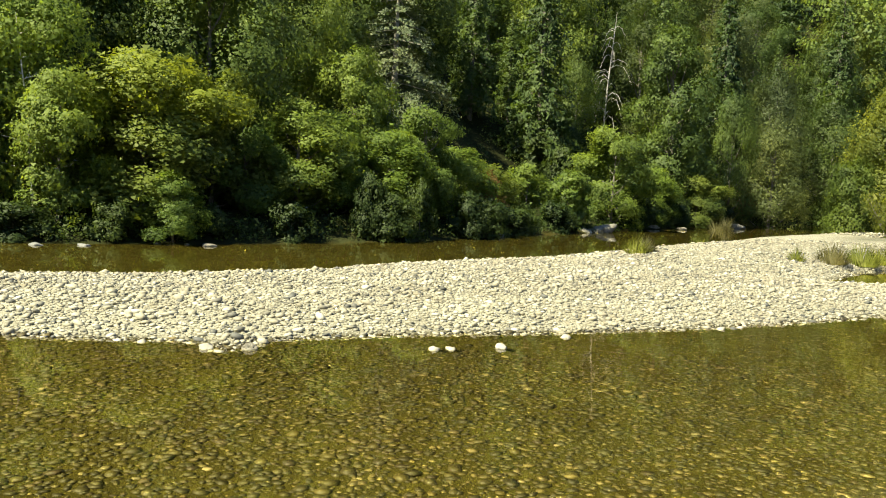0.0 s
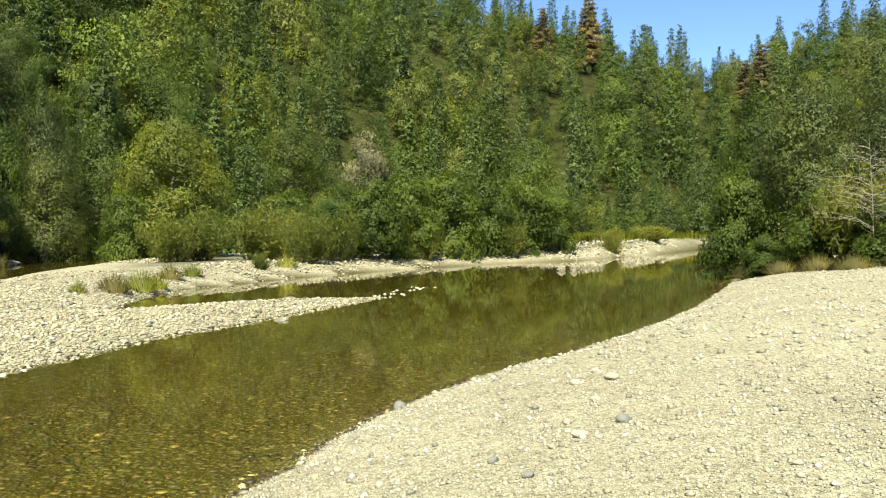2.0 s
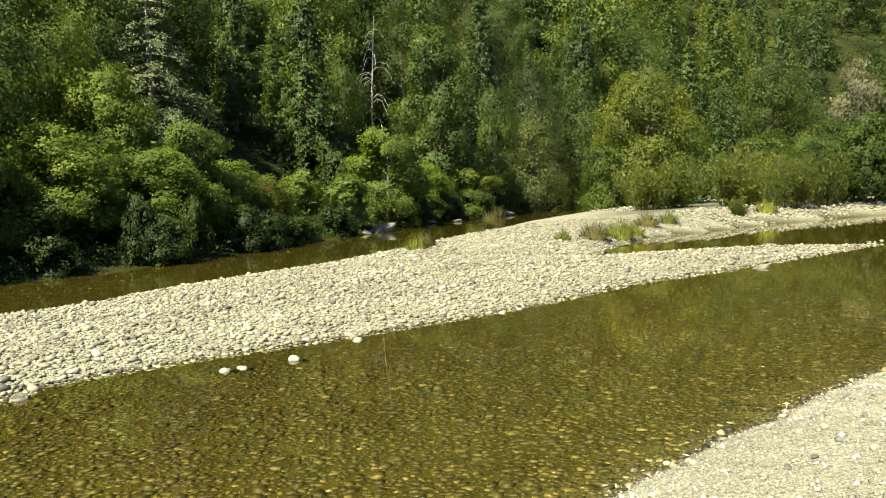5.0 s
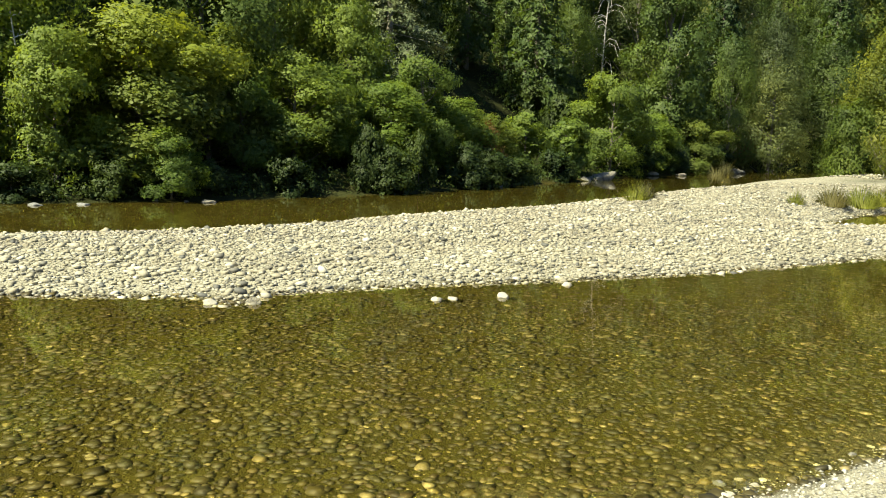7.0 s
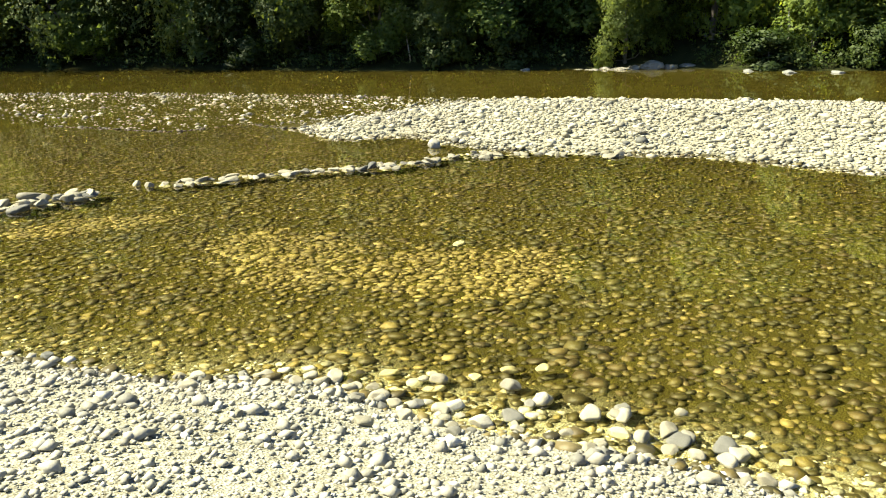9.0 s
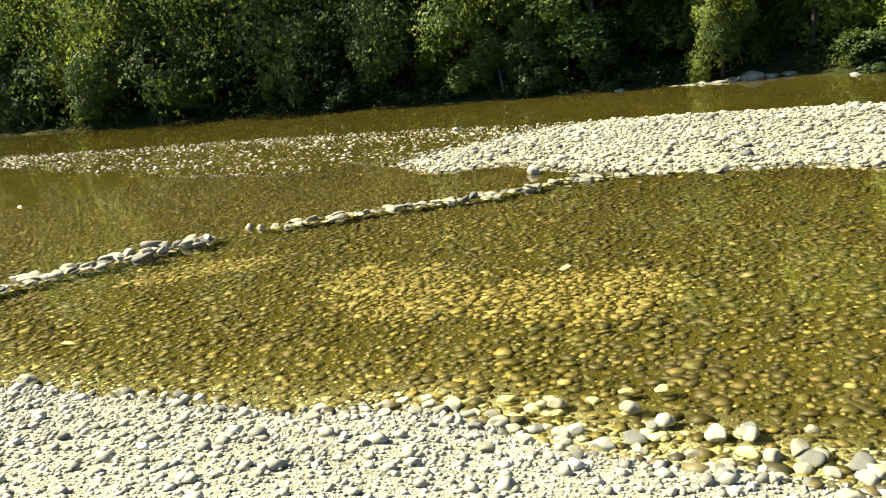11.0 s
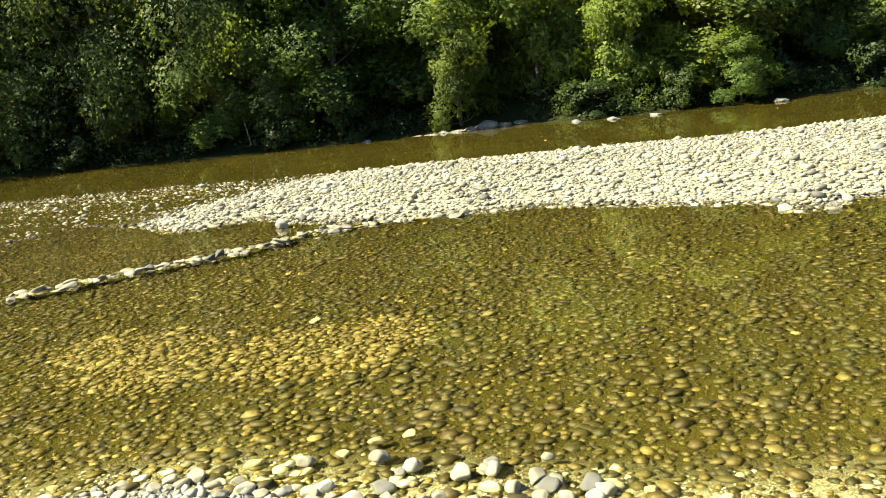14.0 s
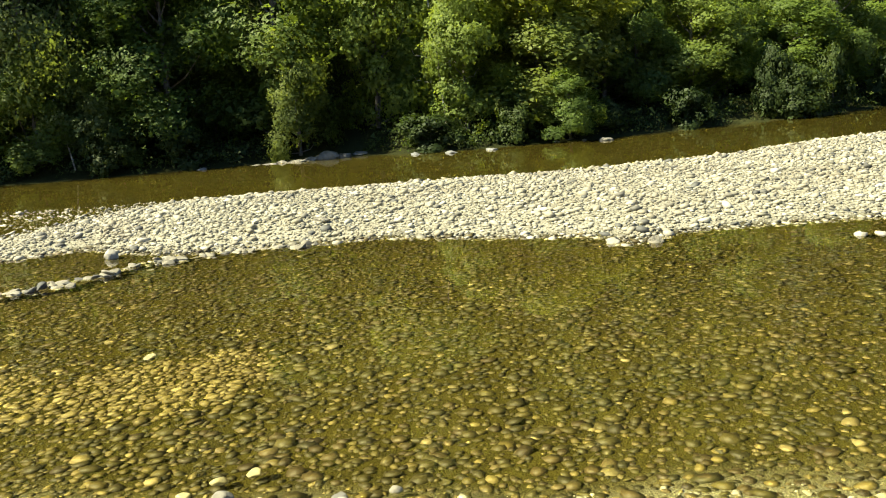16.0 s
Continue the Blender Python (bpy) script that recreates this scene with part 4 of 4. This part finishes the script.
FOOT_SPOTS = np.array([(a + (b - a) * u + ox, p + (q - p) * u + oy) for (a, p), (b, q) in zip(FOOT[-8:-3], FOOT[-7:-2]) for u, ox, oy in ((rt.rand(), rt.uniform(-5, 3), rt.uniform(-7, 3)) for _ in range(34))])
low = np.r_[np.ones(len(cx)), np.full(len(FOOT_SPOTS), 0.5)]
cx, cy = np.r_[cx, FOOT_SPOTS[:, 0]], np.r_[cy, FOOT_SPOTS[:, 1]]
cz = lie(cx, cy)[0]
for x, y, z, k in zip(cx, cy, cz, low):
    thin = 1.5 if x < -0.25 * y else k
    ridge = x > 0.95 * y and z > 26
    high = z > 0.31 * math.hypot(x, y) or x < -0.25 * y
    if rt.rand() < (0.5 if z > 55 or ridge else 0.42):
        key = "fir" if rt.rand() < 0.6 else "fir_blue"
        v, f = high_fir[rt.randint(2)] if high else far_fir[rt.randint(4)]
    else:
        key = ("oak", "oak", "oak_grey", "oak_yellow", "oak_dark", "oak_dark")[rt.randint(6)]
        v, f = (high_oak if high else mid_oak if math.hypot(x, y) < 165 and x > -0.25 * y else far_oak)[rt.randint(3 if high else 4)]
    a, s = rt.uniform(0, 6.28), rt.choice([0.6, 0.8, 0.95, 1.3]) * rt.uniform(0.85, 1.15) * thin
    s *= (0.85 if key[:3] == "fir" else 0.75) if ridge else 1.0
    w = s * (rt.uniform(1.0, 1.35) if key[:3] == "fir" else rt.uniform(0.75, 1.0))
    q = np.stack([(v[:, 0] * math.cos(a) - v[:, 1] * math.sin(a)) * w + x, (v[:, 0] * math.sin(a) + v[:, 1] * math.cos(a)) * w + y, v[:, 2] * s + z,
                  v[:, 3] * math.cos(a) - v[:, 4] * math.sin(a), v[:, 3] * math.sin(a) + v[:, 4] * math.cos(a), v[:, 5]], -1)
    bits[key].append((q, f))
for key, (mat, text) in TONES.items():
    v, f = join(bits[key])
    tagged(mesh_object("far_%s_woods" % key, v, f, mat, None, False), text, "woods", kind="stuff")

# low growth that covers the slope and the foot of the far bank
ru = np.random.RandomState(67)
ux, uy = ru.uniform(-70, 170, 26000), ru.uniform(-5, 150, 26000)
du, df = edge_distance(ux, uy, FOOT), edge_distance(ux, uy, FAR_SHORE)
over = uy > np.interp(ux, *zip(*FAR_SHORE))
ok = (~inside(ux, uy, VALLEY) | (over & (df > 0.5))) & (df > 0.5) & (du < 55) & (np.hypot(ux, uy) < 185)
ux, uy, df = ux[ok][:6500], uy[ok][:6500], df[ok][:6500]
# and a thick fringe along the water
ex = ru.uniform(-64, 26, 600)
ey = np.interp(ex, *zip(*FAR_SHORE)) + ru.uniform(0.5, 2.4, 600)
ok = ~((ex > -19) & (ex < -15.6)) & ((ex > -2) | (np.arange(600) % 3 != 0))
close = np.hypot(ux, uy) < 66
for bx_, by_, n, reach, leaf in ((ux[~close], uy[~close], 12, (0.6, 1.5), 0.17), (ux[close], uy[close], 34, (0.6, 1.4), 0.075), (ex[ok], ey[ok], 44, (0.4, 0.85), 0.055)):
    w = sphere_points(len(bx_) * n, ru)
    w[:, 2] = np.abs(w[:, 2])
    size = np.repeat(ru.uniform(*reach, len(bx_)), n)[:, None]
    where = np.repeat(np.c_[bx_, by_, lie(bx_, by_)[0]], n, 0) + w * size * ru.uniform(0.4, 1.0, (len(w), 1))
    v, f = leaves(where, w, leaf, ru, 0.6)
    tagged(mesh_object("undergrowth", v, f, LEAF_OAK_DARK, None, False), "dark low undergrowth covering the wooded slope", "undergrowth", kind="stuff")

# ---------------------------------------------------------------- single stones, dead wood, grass
rb = np.random.RandomState(91)


def boulder(name, label, x, y, sx, sy, sz, seed, turn=0.0, z=None, mat=None, sink=0.3):
    """One rock with broken faces, sx by sy by sz metres."""
    r = np.random.RandomState(seed)
    v, f = ball(3)
    p = v.copy()
    for i in range(11):
        k = r.normal(0, 1, 3)
        k /= np.linalg.norm(k)
        p -= np.maximum(p @ k - r.uniform(0.55, 0.9), 0)[:, None] * k * 0.9
    p *= 1 + 0.05 * np.sin(7 * p[:, :1] + seed) * np.sin(6 * p[:, 1:2] + 2) + 0.03 * np.sin(15 * p[:, 2:3] + 9 * p[:, :1])
    p *= 1 + 0.05 * r.normal(0, 1, (len(p), 1))
    ob = mesh_object(name, p * (sx / 2, sy / 2, sz / 2), f, mat or BOULDER, None, max(sx, sy) < 0.45)
    base = height(x, y) if z is None else z
    ob.matrix_basis = pose(x, y, base + sz * (0.5 - sink), r.normal(0, 5), r.normal(0, 5), turn)
    return tagged(ob, label, "rock")


PALE, GREY = "pale weathered rock at the water's edge", "grey rounded rock in the shallows"
for x, y, a, b, c, turn in [(9.6, 51.9, 2.0, 1.2, 0.8, 20), (8.4, 50.4, 1.2, 0.9, 0.45, 50), (-16.7, 25.3, 0.95, 0.65, 0.5, 25), (-17.5, 24.6, 0.9, 0.35, 0.17, 35), (-18.3, 24.2, 0.6, 0.3, 0.14, 30),
                            (-15.9, 26.3, 0.7, 0.5, 0.3, 20), (-17.1, 24.95, 0.6, 0.4, 0.26, 70), (-17.9, 24.45, 0.5, 0.3, 0.2, 10), (-18.7, 24.0, 0.5, 0.26, 0.12, 40), (-17.3, 24.5, 0.4, 0.3, 0.14, 5), (-16.2, 25.7, 0.6, 0.45, 0.34, 60), (-18.0, 24.1, 0.34, 0.26, 0.1, 0), (-7.7, 28.6, 0.55, 0.4, 0.26, 0), (-9.0, 29.0, 0.3, 0.25, 0.2, 0), (-9.4, 28.5, 0.28, 0.2, 0.18, 0), (-8.5, 28.8, 0.22, 0.2, 0.14, 0),
                            (14.6, 60.5, 1.4, 0.9, 0.5, 30), (17.0, 61.5, 0.9, 0.7, 0.4, 0), (23.5, 69.5, 2.2, 1.2, 0.6, 20), (2.7, 42.0, 0.8, 0.6, 0.4, 0), (5.5, 47.0, 0.6, 0.5, 0.3, 0)]:
    boulder("shore_rock", PALE, x, y, a, b, c, int(abs(x * 37 + y * 11)), turn, -0.05)
for x, y, a, b, c in [(-12.2, 26.0, 0.5, 0.4, 0.2), (-11.0, 26.6, 0.5, 0.4, 0.2), (-20.2, 23.0, 0.4, 0.3, 0.2), (-13.4, 25.8, 0.4, 0.3, 0.2)]:
    boulder("dark_rock", "dark wet rock below the far bank", x, y, a, b, c, int(abs(x * 31)), 0, -0.06, STONE_DARK)
for x, y, a, b, c, turn in [(43.0, 32.3, 0.8, 0.6, 0.66, 10), (43.8, 31.9, 0.66, 0.5, 0.72, 60)]:
    boulder("midstream_boulder", "pale boulder standing in the still water", x, y, a, b, c, int(x * 13) % 999, turn, -0.1)
boulder("flat_slab", "flat pale slab at the tip of the spit", 14.1, 20.3, 0.62, 0.4, 0.16, 8, 20, -0.03)
boulder("flat_slab", "flat grey slab on the gravel spit", 18.3, 25.8, 0.75, 0.4, 0.22, 14, 10, 0.0)
boulder("dark_flat_stone", "dark flat stone on the bar's edge", -8.55, 12.6, 0.36, 0.26, 0.15, 15, 10, None)
for x, y, a, b, c, tone in [(0.0, 12.75, 0.26, 0.18, 0.16, "p"), (0.26, 12.85, 0.22, 0.16, 0.14, "p"), (1.02, 13.1, 0.24, 0.18, 0.20, "p"), (-3.2, 12.0, 0.24, 0.2, 0.18, "p"), (-2.6, 12.1, 0.3, 0.24, 0.2, "g"),
                            (2.2, 14.4, 0.3, 0.2, 0.14, "p"), (-11.05, 10.15, 0.22, 0.18, 0.30, "p"), (-14.2, 10.35, 0.26, 0.2, 0.18, "p"),
                            (-20.2, 2.2, 0.3, 0.22, 0.2, "p"), (-20.0, 2.6, 0.24, 0.2, 0.16, "p"), (-19.7, 3.6, 0.2, 0.14, 0.12, "p"), (-9.0, 1.75, 0.24, 0.10, 0.07, "p"), (-6.6, 6.35, 0.26, 0.14, 0.08, "p")]:
    boulder("pale_stone", "pale rounded stone lying in shallow water" if tone == "p" else GREY, x, y, a, b, c, int(abs(x * 53 + y * 7)) + 3, rb.uniform(0, 360),
            None if c < 0.1 else -0.05, STONE_PALE if tone == "p" else BOULDER)
# the spit breaks up into single stones past its tip
for i in range(22):
    u = rb.rand() ** 1.3
    x, y = 20.6 + 6.0 * u + rb.normal(0, 0.3), 24.4 + 3.2 * u + rb.normal(0, 0.35)
    boulder("pale_stone", "pale stone breaking the surface past the spit", x, y, rb.uniform(0.12, 0.26), rb.uniform(0.1, 0.2), rb.uniform(0.1, 0.15), 400 + i, rb.uniform(0, 360), -0.05, STONE_PALE)
# larger cobbles at the near water's edge
for x, y, s in [(-3.72, 3.46, 0.10), (-3.34, 3.62, 0.095), (-3.28, 3.74, 0.07), (-2.45, 4.05, 0.10), (-3.85, 4.15, 0.07), (-3.7, 4.33, 0.075), (-4.42, 3.55, 0.085), (-4.6, 3.2, 0.085),
                (-4.2, 3.75, 0.06), (-4.3, 3.3, 0.07), (-4.0, 3.6, 0.07), (-3.9, 3.35, 0.06), (-4.75, 3.1, 0.07), (-5.0, 2.9, 0.07), (-2.75, 3.9, 0.08), (-2.2, 4.15, 0.09), (-5.3, 2.55, 0.07), (-6.9, 1.65, 0.08), (-8.0, 1.15, 0.09), (-6.5, 1.95, 0.07)]:
    ob = lay("shore_cobble", COBBLES[rb.randint(8)], x, y, s, rb, None, 0.25, max(height(x, y), -0.07))
    tagged(ob, "large rounded cobble at the near water's edge", "stone", "cobbles at the near shore")
for i in range(22):
    x = rb.uniform(-4.3, -2.1)
    y = np.interp(x, *zip(*NEAR_SHORE)) + rb.uniform(0.05, 0.75)
    tagged(lay("shore_cobble", COBBLES[rb.randint(8)], x, y, rb.uniform(0.05, 0.095), rb, None, 0.25, max(height(x, y), -0.025)), "large rounded cobble at the near water's edge", "stone", "cobbles at the near shore")
for i in range(60):
    x = rb.uniform(-5.6, -1.6)
    y = np.interp(x, *zip(*NEAR_SHORE)) + rb.normal(0.15, 0.28)
    s = rb.uniform(0.03, 0.07)
    tagged(lay("shore_cobble", COBBLES[rb.randint(8)], x, y, s, rb, None, 0.28), "rounded cobble at the near water's edge", "stone", "cobbles at the near shore")
for x, y, s, what in [(6.9, 4.4, 0.085, "dark grey"), (6.2, 4.4, 0.085, "white"), (8.8, 5.8, 0.10, "white"), (8.5, 6.1, 0.08, "white"), (9.2, 6.3, 0.07, "white"), (8.2, 8.9, 0.12, "dark grey"), (5.3, 4.6, 0.06, "grey"), (7.6, 5.2, 0.06, "white"), (5.0, 4.0, 0.06, "grey"), (4.6, 5.2, 0.06, "white")]:
    ob = lay("bank_cobble", stone_mesh("bank_cobble", int(x * 91), 3, STONE_DARK if "grey" in what else STONE_PALE), x, y, s, rb, None, 0.3)
    tagged(ob, what + " rounded cobble on the near gravel bank", "stone", "cobbles on the near bank")


def dead_tree(name, label, x, y, tall, seed, lean=0.0, whorls=12, reach=2.2, droop=0.5, z=None, radius=0.012, mat=None):
    """A bare standing tree: a trunk with drooping leafless limbs."""
    r = np.random.RandomState(seed)
    root = tagged(new(name), label, "dead tree")
    base = height(x, y) if z is None else z
    mat = mat or DEADWOOD
    mesh_object("trunk", *tube([(0, 0, -0.4), (lean * 0.4, 0, tall * 0.5), (lean, 0, tall)], (radius * tall, 0.7 * radius * tall, 0.15 * radius * tall)), mat, root)
    for i in range(whorls):
        h = 0.22 + 0.7 * (i + r.rand()) / whorls
        a, n = r.uniform(0, 6.28), reach * (1.15 - h) * r.uniform(0.7, 1.2)
        d = np.array([math.cos(a), math.sin(a), 0])
        s = np.array([lean * h, 0, tall * h])
        up = 0.16 * n
        curve = [s, s + d * n * 0.3 + (0, 0, up), s + d * n * 0.65 + (0, 0, up - 0.2 * droop * n), s + d * n * 0.9 + (0, 0, -0.6 * droop * n), s + d * n * 1.02 + (0, 0, -1.05 * droop * n)]
        q = 0.38 * radius * tall
        bits = [tube(curve, (q, q * 0.8, q * 0.6, q * 0.4, q * 0.2), 5)]
        for k in range(5):
            g = curve[r.randint(1, 5)]
            bits.append(tube([g, g + d * n * 0.12 + r.normal(0, 0.09, 3) * n + (0, 0, -0.16 * droop * n)], (q * 0.4, q * 0.15), 4))
        mesh_object("limb", *join(bits), mat, root)
    root.matrix_basis = pose(x, y, base, 0, 0, 0)
    return root


dead_tree("snag", "bleached dead conifer standing on the slope", 13.7, 77.2, 12.2, 7, 0.7, 26, 3.4, 0.6, None, 0.0072)
dead_tree("snag", "grey dead sapling leaning at the far bank", -13.3, 28.2, 6.6, 9, -0.7, 12, 1.2, -0.5, None, 0.008)
dead_tree("snag", "grey dead sapling leaning at the far bank", -12.9, 28.6, 5.0, 10, -0.9, 8, 1.0, -0.5, None, 0.007)
for x, y, tall, seed, lean in [(38.0, 12.4, 5.4, 12, -0.8), (38.4, 11.0, 6.4, 13, -1.2), (37.8, 9.8, 6.6, 16, -1.0), (38.6, 8.6, 7.2, 17, -1.5), (37.4, 8.0, 5.6, 18, -0.6)]:
    dead_tree("bare_shrub", "bare grey branches standing in the thicket", x, y, tall, seed, lean, 44, 2.9, -0.35, None, 0.0046, TWIG)
dead_tree("fallen_branch", "bare pale branch hanging over the far bank", -24.5, 21.6, 2.6, 15, -0.9, 6, 1.2, -0.3, None, 0.012)


def grass(name, label, x, y, tall, wide, count, mat, seed):
    """A tuft of thin blades."""
    r = np.random.RandomState(seed)
    a, s = r.uniform(0, 6.28, count), 0.5 * wide * r.rand(count) ** 0.5
    root = np.c_[0.7 * s * np.cos(a), 0.7 * s * np.sin(a), np.zeros(count)]
    h = tall * r.uniform(0.3, 1.0, count) * (1.1 - 0.75 * (s / (0.5 * wide)) ** 2)
    spread = 0.28 * tall * np.minimum(1.0, s / (0.25 * wide))
    tip = root + np.c_[spread * np.cos(a) + h * r.normal(0, 0.22, count), spread * np.sin(a) + h * r.normal(0, 0.22, count), h]
    w = np.c_[np.cos(a + 1.5), np.sin(a + 1.5), 0 * a] * 0.006 * (1 + tall)
    mid = (root + tip) / 2 + np.c_[0 * a, 0 * a, 0.12 * h]
    v = np.stack([root - w, root + w, mid + w * 0.8, mid - w * 0.8, tip], 1).reshape(-1, 3)
    k = (np.arange(count) * 5)[:, None]
    f = np.concatenate([k + (0, 1, 2), k + (0, 2, 3), k + (3, 2, 4)])
    way = np.c_[0.45 * np.cos(a), 0.45 * np.sin(a), 0.9 + 0 * a] + r.normal(0, 0.25, (count, 3))
    ob = mesh_object(name, np.c_[v, np.repeat(way / np.linalg.norm(way, axis=1)[:, None], 5, 0)], f, mat)
    ob.matrix_basis = pose(x, y, height(x, y) - 0.02)
    return tagged(ob, label, "grass", "grass tufts")


DRYLABEL, GREENLABEL = "tuft of dry straw-coloured grass", "tuft of yellow-green grass on the gravel"
for i, (x, y, t, w, n) in enumerate([(20.6, 64.6, 1.6, 1.6, 300), (21.4, 65.5, 1.8, 1.5, 300), (37.2, 14.4, 0.8, 2.4, 1500), (36.6, 12.8, 0.7, 2.4, 1500), (36.8, 10.8, 0.8, 2.4, 1500), (37.6, 16.2, 0.75, 2.2, 1500), (36.4, 9.0, 0.7, 2.4, 1300), (38.6, 18.2, 0.8, 2.0, 1300)]):
    grass("dry_grass", DRYLABEL, x, y, t, w, n, GRASS, 200 + i)
for i, (x, y, t, w, n) in enumerate([(14.3, 31.4, 0.9, 1.5, 500), (15.8, 32.3, 1.0, 1.7, 600), (16.9, 33.2, 0.8, 1.3, 400), (18.8, 35.6, 0.9, 1.3, 400), (20.3, 36.4, 0.8, 1.2, 300), (28.5, 40.6, 1.0, 1.6, 350), (26.6, 40.2, 0.8, 1.0, 250),
                                     (12.6, 30.5, 0.6, 0.8, 200), (6.9, 30.3, 0.75, 1.2, 350), (7.3, 30.7, 0.7, 1.0, 300), (22.5, 70.2, 1.2, 1.4, 200), (62, 46.5, 1.0, 2.5, 250), (73, 50, 1.1, 4, 300), (80, 53, 1.1, 4, 300), (66, 52, 1.1, 4, 300), (90, 60, 1.1, 5, 300)]):
    grass("green_grass", GREENLABEL, x, y, t, w, n, GRASS if i % 3 == 0 else LEAF_WILLOW, 230 + i)

# the grassy flat beyond the white bank
rg = np.random.RandomState(97)
gx_, gy_ = rg.uniform(56, 150, 14000), rg.uniform(44, 90, 14000)
n_, b_, f_ = margins(gx_, gy_)
ok = (b_ > 2.5) | ((f_ > 0) & inside(gx_, gy_, VALLEY))
gx_, gy_ = gx_[ok], gy_[ok]
gz_ = lie(gx_, gy_)[0]
tall, side = rg.uniform(0.3, 0.9, len(gx_)), rg.uniform(0, 3.14, len(gx_))
off = np.c_[np.cos(side), np.sin(side), 0 * side] * 0.09
foot = np.c_[gx_, gy_, gz_]
tip = foot + np.c_[rg.normal(0, 0.15, (len(gx_), 2)), tall]
v = np.stack([foot - off, foot + off, tip], 1).reshape(-1, 3)
way = np.c_[rg.normal(0, 0.3, (len(gx_), 2)), np.ones(len(gx_))]
tagged(mesh_object("meadow_grass", np.c_[v, np.repeat(way / np.linalg.norm(way, axis=1)[:, None], 3, 0)], np.arange(len(v)).reshape(-1, 3), LEAF_WILLOW, None, False), "yellow-green grass on the flat beyond the white bank", "grass", kind="stuff")

# the cobbles that lie nearest, one by one
r9 = np.random.RandomState(95)
laid = 0
while laid < 300:
    x, y = r9.uniform(-9.5, 6.5), r9.uniform(0.2, 8.2)
    n_ = margins(np.array([x]), np.array([y]))[0][0]
    if not -0.35 < n_ < 1.6 or math.hypot(x, y) < 3.2:
        continue
    size = r9.uniform(0.022, 0.04) * (1.4 if n_ < 0.2 else 1.0)
    lay("cobble", COBBLES[r9.randint(8)], x, y, size, r9, ground, 0.3)
    laid += 1
